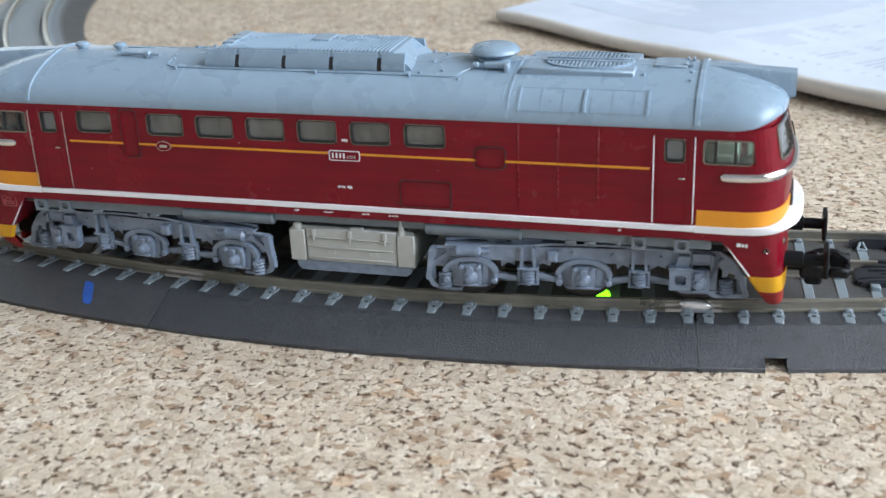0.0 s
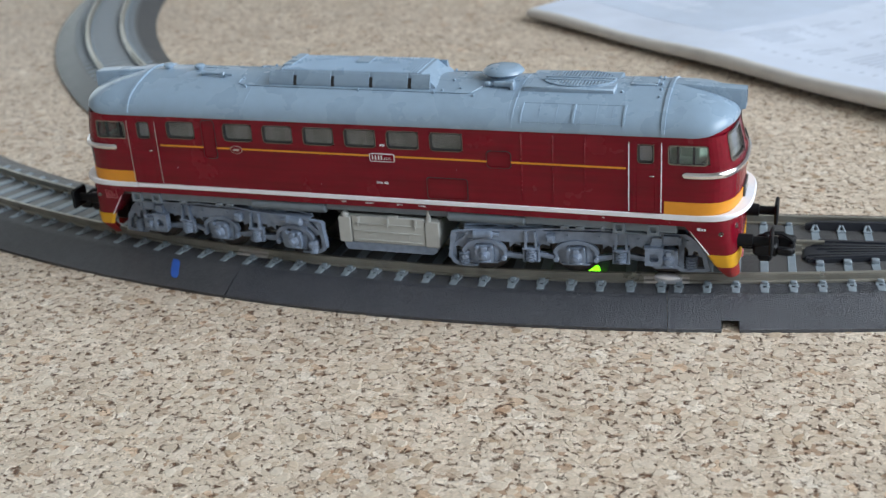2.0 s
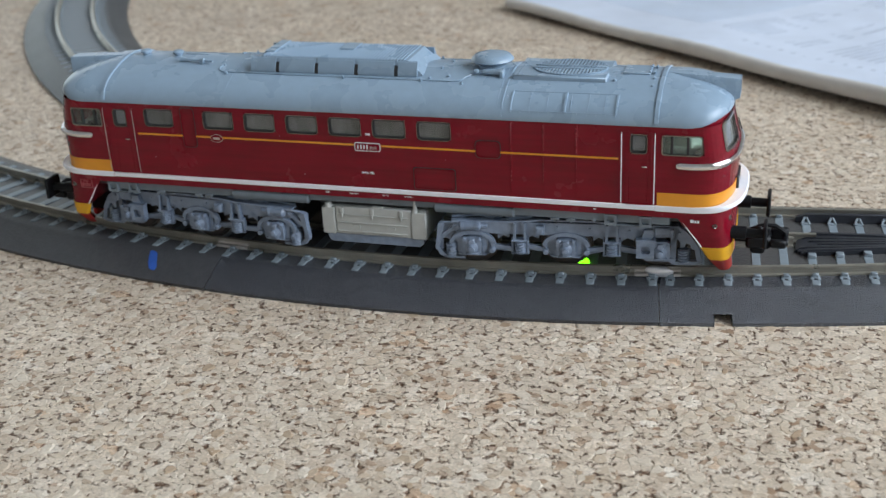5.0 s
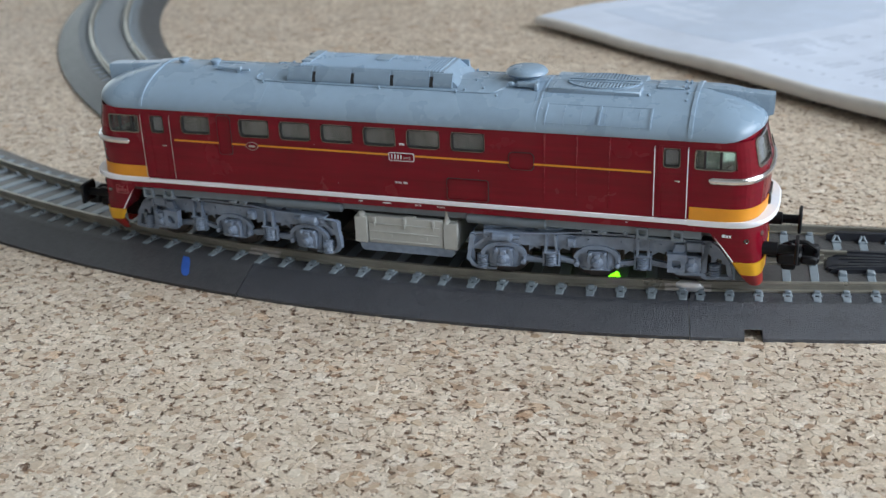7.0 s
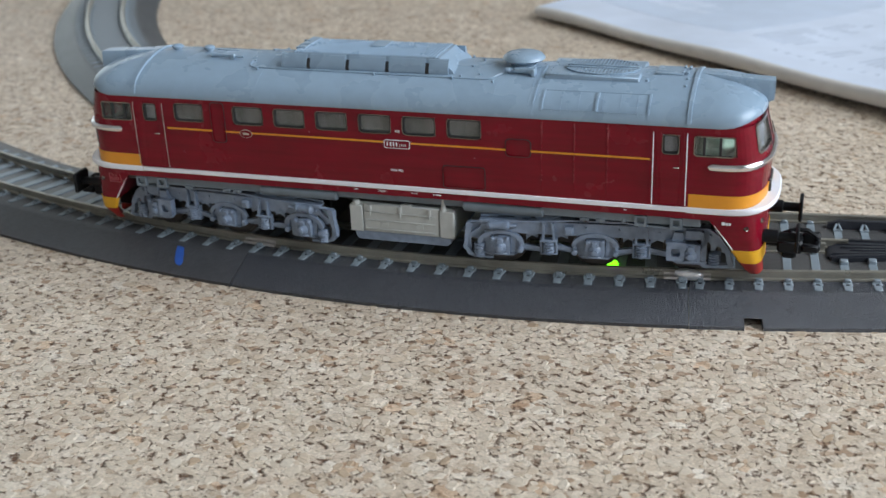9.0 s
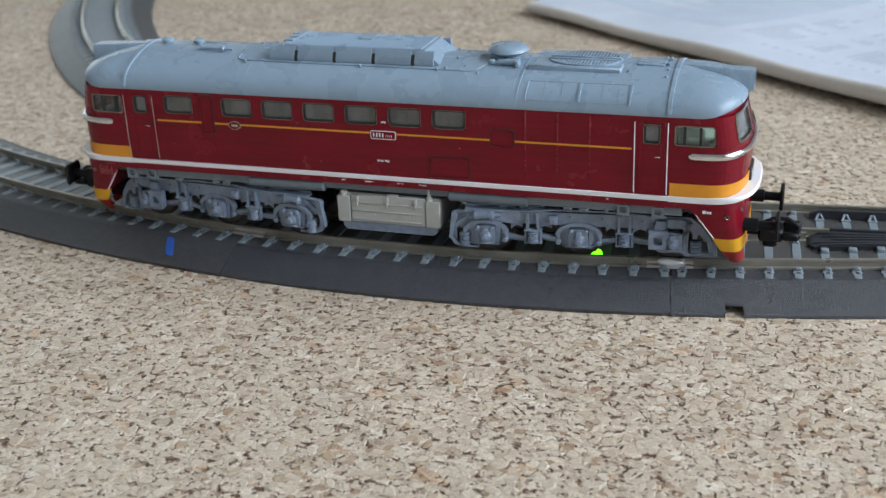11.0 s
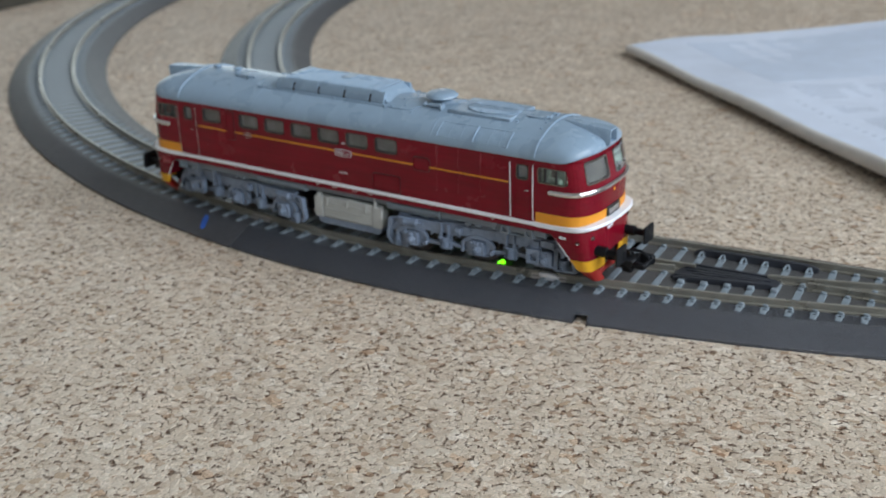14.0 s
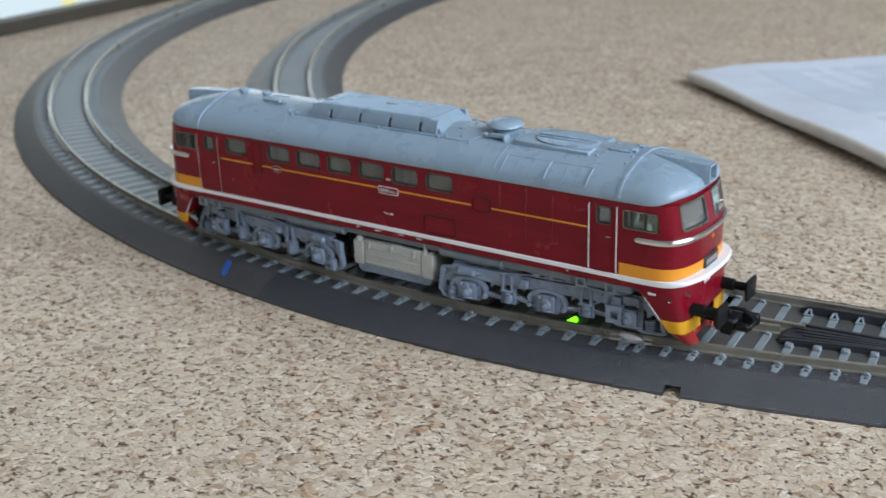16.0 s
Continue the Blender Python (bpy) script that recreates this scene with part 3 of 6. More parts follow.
    chk.loft([[(x, guard(x) - 0.06, 0.44), (x, guard(x) - 0.06 + q, z), (x, guard(x) + 0.06 + q, z), (x, guard(x) + 0.06, 0.44)] for x, z, q in ((9.1, 0.60, 0.06), (9.35, 0.71, 0.0), (12.2, 0.71, 0.0), (12.5, 0.60, 0.06))])
    chk.loft([[(x, guard(x) - 0.02, 0.44), (x, guard(x) - 0.02, 0.54), (x, guard(x) + 0.21, 0.54), (x, guard(x) + 0.21, 0.44)] for x in (9.2, 12.4)])
    part("check_rail", chk, FROG, e, "black plastic check rail")
    # long sleepers reach across both tracks
    for x, y, ang in stations(TURNOUT_NEAR, 0.61, 0.35)[:18]:
        turn = ang * 0.4
        yfar = y_on(along(TURNOUT_FAR, 1.22), x)
        dy = (yfar - y) / math.cos(turn)
        mm = Mesh().box(-0.095, 0.095, -0.97, max(dy, 1.25), TOP_Z - 0.06, TOP_Z + 0.02, 0.012).box(-0.09, 0.09, -1.29, -1.045, TOP_Z - 0.06, TOP_Z + 0.016, 0.02)
        for o in (-0.075, 0.075):
            mm.box(o - 0.035, o + 0.035, -1.055, -0.96, TOP_Z - 0.06, TOP_Z + 0.018, 0.006)
        sep = (y_on(TURNOUT_FAR, x) - y) / math.cos(turn)
        near_frog = 9.1 < x < 12.0
        for c in (-0.745, sep + 0.745) + (() if near_frog else (0.745, sep - 0.745)):
            chair(mm, c, 1)
        if near_frog:
            c = (edge(x, 0) - y) / math.cos(turn) - 0.10
            mm.box(-0.09, 0.09, c - 0.09, c + 0.08, TOP_Z, TOP_Z + 0.11, 0.02)
        if 9.1 < x < 12.6:
            c = (guard(x) - y) / math.cos(turn) - 0.22
            for p, q in (((-0.09, c, 0.52), (-0.02, c + 0.15, 0.63)), ((0.09, c, 0.52), (0.02, c + 0.15, 0.63)), ((-0.09, c, 0.525), (0.09, c, 0.525))):
                mm.rod(p, q, 0.032, 6)
        part("long_sleeper", mm, SLEEPER, e, at=Matrix.Translation(sc((x, y, 0))) @ Matrix.Rotation(turn, 4, "Z"))

    # metal joiners where the sections meet
    for pts, i, size in ((MIDDLE, len(MIDDLE) - 1, 0.5), (MIDDLE, 0, 0.42)):
        for s in (-1, 1):
            q = along(pts, s * 0.745)
            x, y = q[i]
            ang = math.atan2(q[max(i, 1)][1] - q[max(i, 1) - 1][1], q[max(i, 1)][0] - q[max(i, 1) - 1][0])
            j = thing("rail_joiner", (x, y, 0), "silvery metal rail joiner clasping two rail ends", "rail joiner", ang, "rail joiners")
            part("sleeve", Mesh().loft([[(px, py, pz) for py, pz in ((-0.13, 0.515), (-0.12, 0.57), (-0.035, 0.585), (-0.03, 0.64), (0.03, 0.64), (0.035, 0.585), (0.12, 0.57), (0.13, 0.515))] for px in (-size, size)]), SILVER, j)


def solder(x, y, turn, label, grow=1.0):
    blob = thing("solder_blob", (x, y, 0.55), label, "solder", turn, "solder blobs")
    m = Mesh()
    m.loft([[(0.30 * grow * math.cos(u) * w * (1 + 0.12 * math.sin(3 * u + h * 20)), -0.03 + 0.115 * grow * math.sin(u) * w * (1 + 0.2 * math.cos(2 * u)), h) for u in [6.28318 * k / 16 for k in range(16)]] for w, h in ((0.8, -0.03), (1.02, 0.04), (1.0, 0.10), (0.85, 0.15), (0.55, 0.19), (0.15, 0.20))])
    part("blob", m, SOLDER, blob)


def solder_joints():
    x, y = along(MIDDLE, -0.745)[-1]
    solder(x + 0.02, y - 0.05, 0.0, "shiny solder blob on the rail joint")
    for line, near in ((LEFT, (-37.0, 39.2)), (INNER_LEFT, (-26.3, 46.8))):
        rail = min((along(line, d) for d in (-0.745, 0.745)), key=lambda r: min(math.dist(p, near) for p in r))
        k = min(range(1, len(rail)), key=lambda i: math.dist(rail[i], near))
        solder(*rail[k], math.atan2(rail[k][1] - rail[k - 1][1], rail[k][0] - rail[k - 1][0]), "shiny solder blob on a far rail joint of the loop", 1.5)


track()
solder_joints()


def tape_strip():
    e = thing("tape_mark", (0, 0, 0), "strip of blue tape stuck on the sloping bed", "tape")

    def on_bed(x, o, h):
        a = math.asin((x - C1[0]) / (R1 + o))
        return (C1[0] + (R1 + o) * math.sin(a), C1[1] - (R1 + o) * math.cos(a), 0.085 + (2.2 - o) * 0.50 + h)
    rings = []
    for x, o, l, r in ((-5.45, 1.955, 0.03, 0.05), (-5.465, 1.92, 0.085, 0.10), (-5.49, 1.84, 0.115, 0.125), (-5.53, 1.74, 0.12, 0.115), (-5.58, 1.62, 0.115, 0.12), (-5.62, 1.52, 0.10, 0.115), (-5.64, 1.475, 0.09, 0.08)):
        rings.append([on_bed(x + u, o, h) for u, h in ((-l, -0.01), (-l, 0.010), (0.0, 0.018), (r, 0.012), (r, -0.01))])
    part("strip", Mesh().loft(rings), TAPE, e)


tape_strip()


def edge_strip():
    solid("edge_strip", Mesh().box(BX0 - 1.4, BX0, BY0, BY1, -2.2, 0.75, 0.08), grain(mat("dark_edging", (0.05, 0.045, 0.035), 0.5), 0.2, 100), "dark edging strip along the rim of the table board", "edge strip")


edge_strip()


def booklet():
    e = thing("booklet", (-3.32, 25.24, 0), "thin white printed booklet lying on the chipboard", "booklet", -0.70)
    W, H = 25.2, 17.76
    nx, ny = 26, 16
    ys = [H * (k / ny) ** 1.8 for k in range(ny + 1)]

    def rise(x, y):
        """The fold along the front edge stands a little off the board, more towards its far end."""
        return (0.05 + 0.42 * (x / W) ** 1.3) * math.exp(-((y / 1.9) ** 2)) + 0.16 * math.exp(-((y - 2.6) / 2.2) ** 2) + 0.05 * math.sin(x * 0.7 + y * 0.4)

    for n in range(5):
        o, z0 = 0.05 * ((n * 7) % 4), 0.07 + n * 0.075
        m = Mesh()
        for k, dz in ((0, 0.0), (1, 0.066)):
            m.v += [(o + (W - 2 * o) * i / nx, 0.05 + y * (1 - 0.003 * o), z0 + dz + rise(W * i / nx, y) * (0.55 + 0.11 * n)) for y in ys for i in range(nx + 1)]
        q, r = (nx + 1) * (ny + 1), nx + 1
        for a in range(ny):
            for b in range(nx):
                c = a * r + b
                m.f += [(c, c + r, c + r + 1, c + 1), (q + c, q + c + 1, q + c + r + 1, q + c + r)]
        rim = list(range(nx)) + [nx + r * k for k in range(ny)] + [ny * r + k for k in range(nx, 0, -1)] + [r * k for k in range(ny, 0, -1)]
        m.f += [(a, b, q + b, q + a) for a, b in zip(rim, rim[1:] + rim[:1])]
        part("sheet", m, PAPER, e)

    def page(x, y):
        return 0.07 + 4 * 0.075 + 0.066 + rise(x, y) * 0.99

    # the rounded fold
    fold = [(0.10 - 0.22 * math.sin(t), 0.26 - 0.19 * math.cos(t)) for t in [math.pi * k / 10 for k in range(11)]]
    part("folded_edge", Mesh().loft([[(x, y, z + rise(x, 0) * (0.55 + 0.44 * (z - 0.07) / 0.38)) for y, z in fold] for x in [W * k / nx for k in range(nx + 1)]]), FOLD, e, "cream folded spine of the booklet")
    # print: lines run away from the fold, in two blocks, beside a pale grey field
    rnd = random.Random(3)

    def printed(name, x0, x1, y0, y1, material):
        n = max(2, int((y1 - y0) / 0.5))
        yy = [y0 + (y1 - y0) * k / n for k in range(n + 1)]
        part(name, Mesh().loft([[(x0, y, page(x0, y) - 0.02), (x0, y, page(x0, y) + 0.006), (x1, y, page(x1, y) + 0.006), (x1, y, page(x1, y) - 0.02)] for y in yy]), material, e)

    for x in [1.4 + 0.6 * k for k in range(13)]:
        printed("printed_field", x, x + 0.598, 2.4, 16.4, FIELD)
    for col, (y0, y1) in enumerate(((2.6, 8.9), (9.6, 16.2))):
        x = 10.0
        while x < 24.2:
            if rnd.random() < 0.12:
                x += rnd.uniform(0.5, 1.1)
                continue
            printed("text_line", x, x + rnd.uniform(0.11, 0.17), y0 + (0.3 if rnd.random() < 0.1 else 0), y1 - rnd.choice((0, 0, 0.2, 1.5, 3.2)), INK)
            x += 0.34
    for k in range(16):
        printed("printed_dot", 12.0 + 0.55 * k, 12.14 + 0.55 * k, 1.55, 1.75, INK)


booklet()


def flakes():
    """Raised chips of the board's surface, too many to count."""
    rnd = np.random.default_rng(5)
    verts, faces = [], []
    N = 24000
    xs, ys = rnd.uniform(-22, 26, N), -16 + 36 * rnd.random(N) ** 1.4
    for x, y in zip(xs, ys):
        l = 0.05 + 0.15 * rnd.random() ** 2.0
        w = l * (0.4 + 0.5 * rnd.random())
        a, top = rnd.random() * 6.283, 0.003 + 0.008 * rnd.random()
        ca, sa = math.cos(a), math.sin(a)
        tx, ty = (rnd.random(2) - 0.5) * 0.2
        n = 6
        o = len(verts)
        turn, reach = 6.2832 * (np.arange(n) + 0.6 * rnd.random(n)) / n, 0.65 + 0.5 * rnd.random(n)
        us, vs = l * reach * np.cos(turn), w * reach * np.sin(turn)
        for d, f in ((-0.006, 1.15), (top, 0.72)):
            for u, v in zip(us * f, vs * f):
                verts.append(((x + u * ca - v * sa) * S, (y + u * sa + v * ca) * S, (d if d < 0 else max(0.004, d + u * tx + v * ty)) * S))
        faces.append(tuple(range(o + n, o + 2 * n)))
        faces += [(o + k, o + (k + 1) % n, o + n + (k + 1) % n, o + n + k) for k in range(n)]
    me = bpy.data.meshes.new("wood_flakes")
    me.from_pydata(verts, [], faces)
    me.materials.append(FLAKE)
    tagged(new("wood_flakes", me), "raised pale and brown wood flakes in the chipboard surface", "wood flakes", kind="stuff")


flakes()


# ---- the locomotive ----
LOCO = thing("diesel_locomotive", (0, 0, RAIL - LIFT), "red and grey model diesel locomotive standing on the curved track", "locomotive")
SILL, EAVE, HW = 1.58, 3.55, 1.475
XS = 6.75  # where the rounded ends begin


def nose_x(z):
    """How far the ends reach at a height."""
    return float(np.interp(z, (1.0, 1.64, 1.84, 2.6, 2.78, 3.0, 3.55), (7.58, 7.80, 7.84, 7.87, 7.87, 7.82, 7.69)))


BOW_X, BOW_Y = 0.50, 0.82  # flat sides, a tight corner and a bowed front


def end_curve(z, v, off=0.0, hw=HW, xf=None):
    """A point of the end's outline: v from 0 (near side) to 1 (far side)."""
    th = math.pi * v
    c, s = math.cos(th), math.sin(th)
    xf = nose_x(z) if xf is None else xf
    return (XS + (xf + off - XS) * abs(s) ** BOW_X, -math.copysign(abs(c) ** BOW_Y, c) * (hw + off), z)


def v_at(y, z=2.5):
    """The v of the end's outline at which it lies at y."""
    c = math.copysign((abs(y) / HW) ** (1 / BOW_Y), -y)
    return math.acos(max(-1, min(1, c))) / math.pi


VS = sorted({round(0.5 - 0.5 * math.cos(math.pi * k / 30), 5) for k in range(31)})
SIDE_WINDOWS = [(-5.29, -4.56)] + [(-3.81 + 1.008 * k, -3.07 + 1.010 * k) for k in range(6)]
SIDE_WINDOWS = [(x0, x1, 3.005, 3.425) for x0, x1 in SIDE_WINDOWS]
DOOR_WINDOWS = [(5.77, 6.11, 2.95, 3.36), (-6.09, -5.76, 2.97, 3.38)]
FRONT_WINDOWS = [(-1.12, -0.19), (0.19, 1.12)]
FZ0, FZ1 = 2.96, 3.53
HOLES = SIDE_WINDOWS + DOOR_WINDOWS


def wall_shell():
    """Both sides and both ends, from sill to eave, with openings and thickness."""
    m = Mesh()
    zb = sorted({SILL, 1.84, 2.2, 2.6, 2.78, EAVE, 2.95, 2.97, 3.005, 3.36, 3.38, 3.425, FZ0, FZ1})
    xb = sorted({-XS, XS, -6.41, 6.41, *[x for h in HOLES for x in h[:2]]})

    def holed(a0, a1, b0, b1, holes):
        a, b = (a0 + a1) / 2, (b0 + b1) / 2
        return any(h[0] < a < h[1] and h[2] < b < h[3] for h in holes)

    def sheet(aa, bb, put, inn, holes):
        for i in range(len(aa) - 1):
            for j in range(len(bb) - 1):
                if holed(aa[i], aa[i + 1], bb[j], bb[j + 1], holes):
                    continue
                q = [(aa[i], bb[j]), (aa[i + 1], bb[j]), (aa[i + 1], bb[j + 1]), (aa[i], bb[j + 1])]
                m.add([put(*p) for p in q] + [inn(*p) for p in q], [(0, 1, 2, 3), (7, 6, 5, 4)])
                for k, (di, dj) in enumerate(((0, -1), (1, 0), (0, 1), (-1, 0))):
                    ii, jj = i + di, j + dj
                    if 0 <= ii < len(aa) - 1 and 0 <= jj < len(bb) - 1 and holed(aa[ii], aa[ii + 1], bb[jj], bb[jj + 1], holes):
                        a, b = q[k], q[(k + 1) % 4]
                        m.add([put(*a), put(*b), inn(*b), inn(*a)], [(0, 1, 2, 3)])

    for s in (-1, 1):
        hs = HOLES + [(6.41, XS + 1, 2.95, 3.36), (-XS - 1, -6.41, 2.95, 3.36)]
        sheet(xb, zb, lambda x, z: (x, s * HW, z), lambda x, z: (x, s * (HW - 0.09), z), hs)
    vn, vf = v_at(-1.12), v_at(-0.19)
    # the cab side windows run a little into the rounded end
    vc = 0.071
    vs = sorted({*VS, vn, vf, 1 - vn, 1 - vf, vc, 1 - vc})
    holes = [(vn, vf, FZ0, FZ1), (1 - vf, 1 - vn, FZ0, FZ1), (-1, vc, 2.95, 3.36), (1 - vc, 2, 2.95, 3.36)]
    for e in (1, -1):
        def put(v, z, e=e):
            x, y, zz = end_curve(z, v)
            return (e * x, y, zz)

        def inn(v, z, e=e):
            x, y, zz = end_curve(z, v, -0.09)
            return (e * x, y, zz)
        sheet(vs, zb, put, inn, holes)
    return m


body = part("body", wall_shell(), RED, LOCO, "glossy dark red body shell", 30)



def band(z0, z1, off, v0=0.0, v1=1.0, e=1, x_from=None, inner=0.0):
    """A painted band round one end, standing proud by off."""
    vs = [v for v in VS if v0 <= v <= v1]
    def row(z, o):
        r = [end_curve(z, v, o) for v in vs]
        if x_from is not None:
            r = [(x_from, -HW - o, z)] + r + [(x_from, HW + o, z)]
        return [(e * x, y, zz) for x, y, zz in r]
    rings = [row(z0, inner), row(z0, off), row(z1, off), row(z1, inner)]
    m = Mesh()
    n = len(rings[0])
    m.add([p for r in rings for p in r], [(i * n + j, i * n + j + 1, (i + 1) * n + j + 1, (i + 1) * n + j) for i in range(3) for j in range(n - 1)])
    return m


for e in (1, -1):
    part("brow", band(3.54, 3.685, -0.055, e=e, inner=-0.09), RED, body)
    part("yellow_band", band(1.84, 2.125, 0.012, e=e, x_from=6.33), YELLOW, body, "orange-yellow warning band round the cab")
    # white line widens to a ledge round the nose
    m = Mesh()
    n = len(VS)
    rows = []
    for z, k in ((1.715, 0.0), (1.715, 0.75), (1.76, 1.0), (1.815, 1.0), (1.842, 0.9), (1.846, 0.0)):
        r = []
        for v in VS:
            sn, cs = math.sin(math.pi * v), math.cos(math.pi * v)
            w = (0.022 + 0.24 * sn ** 1.6) * k
            x, y = XS + (nose_x(1.78) + w - XS) * sn ** 0.42, -math.copysign(abs(cs) ** 0.74, cs) * (HW + w)
            r.append((e * x, y, z + 0.05 * sn))
        r = [(e * 6.3, -HW - 0.022 * k, z)] + r + [(e * 6.3, HW + 0.022 * k, z)]
        rows.append(r)
    nn = len(rows[0])
    m.add([p for r in rows for p in r], [(i * nn + j, i * nn + j + 1, (i + 1) * nn + j + 1, (i + 1) * nn + j) for i in range(5) for j in range(nn - 1)])
    part("nose_ledge", m, WHITE, body, "white ledge round the nose")
for s in (-1, 1):
    part("white_stripe", Mesh().box(-6.3, 6.3, min(s * (HW - 0.02), s * (HW + 0.022)), max(s * (HW - 0.02), s * (HW + 0.022)), 1.725, 1.835, 0.012), WHITE, body, "white waist line along the sill")


# roof: levels that shrink towards the crest
def roof_mesh():
    prof = ((3.53, HW + 0.012, 7.70), (3.56, HW + 0.022, 7.72), (3.65, 1.482, 7.715), (3.74, 1.445, 7.70), (3.83, 1.38, 7.66), (3.90, 1.30, 7.61), (3.965, 1.20, 7.53), (4.02, 1.09, 7.42), (4.065, 0.99, 7.30), (4.105, 0.89, 7.17), (4.155, 0.74, 6.97), (4.205, 0.54, 6.72), (4.255, 0.28, 6.45), (4.275, 0.02, 6.25))
    rings = []
    for z, hw, xf in prof:
        xs = min(XS - 0.2, xf - 0.55)
        p = BOW_X + 0.15 * max(0, z - 3.7) / 0.6
        half = []
        for v in VS:
            th = math.pi * v
            c, s = math.cos(th), math.sin(th)
            x = xs + (xf - xs) * abs(s) ** p
            rise = 0.14 * max(0.0, 1 - (z - 3.53) / 0.42) * min(1, max(0, (x - 7.10) / 0.45))
            half.append((x, -math.copysign(abs(c) ** BOW_Y, c) * hw, z + rise))
        side = [(-xs + 2 * xs * k / 12, -hw, z) for k in range(1, 12)]
        rings.append(side + half + [(-q[0], hw, z) for q in side] + [(-x, -y, z) for x, y, z in half])
    return Mesh().loft(rings)


roof = part("roof", roof_mesh(), GREY, LOCO, "blue-grey roof with rounded ends", 50)
ROOF_PROF = ((-1.497, 3.56), (-1.482, 3.65), (-1.445, 3.74), (-1.38, 3.83), (-1.30, 3.90), (-1.20, 3.965), (-1.09, 4.02), (-0.99, 4.065), (-0.89, 4.105), (-0.74, 4.155), (-0.54, 4.205), (-0.28, 4.255), (0, 4.275))


def roof_z(y):
    return float(np.interp(-abs(y), [p[0] for p in ROOF_PROF], [p[1] for p in ROOF_PROF]))


part("underfloor", Mesh().box(-7.3, 7.3, -1.36, 1.36, 1.45, 1.70, 0.03), DARK, LOCO)
for s in (-1, 1):
    part("solebar", Mesh().box(-6.8, 6.8, min(s * 1.28, s * 1.382), max(s * 1.28, s * 1.382), 1.55, 1.70, 0.015), RED, LOCO)


# windows
def side_window(name, h, s, depth=0.05):
    x0, x1, z0, z1 = h
    r = 0.095 if x1 - x0 > 0.5 else 0.075
    o, i = round_rect(x0 - 0.005, x1 + 0.005, z0 - 0.005, z1 + 0.005, r + 0.01), round_rect(x0 + 0.009, x1 - 0.009, z0 + 0.009, z1 - 0.009, r - 0.01)
    y0, y1 = sorted((s * (HW - 0.03), s * (HW + 0.014)))
    w = part(name, Mesh().hoop(o, i, y0, y1), RIM, LOCO, "thin silvery window frame")
    part("gasket", Mesh().hoop(round_rect(x0 + 0.004, x1 - 0.004, z0 + 0.004, z1 - 0.004, r), round_rect(x0 + 0.04, x1 - 0.04, z0 + 0.04, z1 - 0.04, r - 0.03), *sorted((s * (HW - 0.075), s * (HW - 0.028)))), DARK, w)
    pane = part("pane", Mesh().prism(round_rect(x0 + 0.005, x1 - 0.005, z0 + 0.005, z1 - 0.005, r), *sorted((s * (HW - depth), s * (HW - depth - 0.012)))), GLASS, w)
    pane.visible_shadow = False


for s in (-1, 1):
    for h in SIDE_WINDOWS:
        side_window("side_window", h, s)
    for h in DOOR_WINDOWS:
        side_window("door_window", h, s)


def front_window(e, ya, yb, z0, z1):
    r = 0.07

    def put(q, off):
        x, y, z = end_curve(q[1], q[0], off)
        return (e * x, y, z)

    def rr(grow):
        out = []
        for y, z in round_rect(ya - grow, yb + grow, z0 - grow, z1 + grow, r + grow * 0.8, 5):
            out.append((v_at(y, z), z))
        return out

    def densify(pts):
        out = []
        for a, b in zip(pts, pts[1:] + pts[:1]):
            n = max(1, int(math.hypot(b[0] - a[0], (b[1] - a[1])) / 0.05))
            out += [(a[0] + (b[0] - a[0]) * k / n, a[1] + (b[1] - a[1]) * k / n) for k in range(n)]
        return out
    A, B = densify(rr(0.02)), densify(rr(-0.028))
    n = min(len(A), len(B))
    A = [A[int(k * len(A) / n)] for k in range(n)]
    B = [B[int(k * len(B) / n)] for k in range(n)]
    m = Mesh()
    rings = [[put(q, -0.03) for q in A], [put(q, 0.014) for q in A], [put(q, 0.014) for q in B], [put(q, -0.06) for q in B]]
    m.add([p for g in rings for p in g], [(i * n + j, i * n + (j + 1) % n, ((i + 1) % 4) * n + (j + 1) % n, ((i + 1) % 4) * n + j) for i in range(4) for j in range(n)])
    w = part("windscreen", m, RIM, LOCO, "silver-rimmed cab windscreen")
    g = Mesh()
    ys = [ya + (yb - ya) * k / 6 for k in range(7)]
    rows = [[put((v_at(y, z), z), -0.05) for y in ys] for z in (z0, (z0 + z1) / 2, z1)]
    back = [[put((v_at(y, z), z), -0.062) for y in ys] for z in (z0, (z0 + z1) / 2, z1)]
    for rws in (rows, back):
        g.add([p for q in rws for p in q], [(i * 7 + j, i * 7 + j + 1, (i + 1) * 7 + j + 1, (i + 1) * 7 + j) for i in range(2) for j in range(6)])
    part("pane", g, GLASS, w).visible_shadow = False


for e in (1, -1):
    for a, b in FRONT_WINDOWS:
        front_window(e, a, b, FZ0, FZ1)


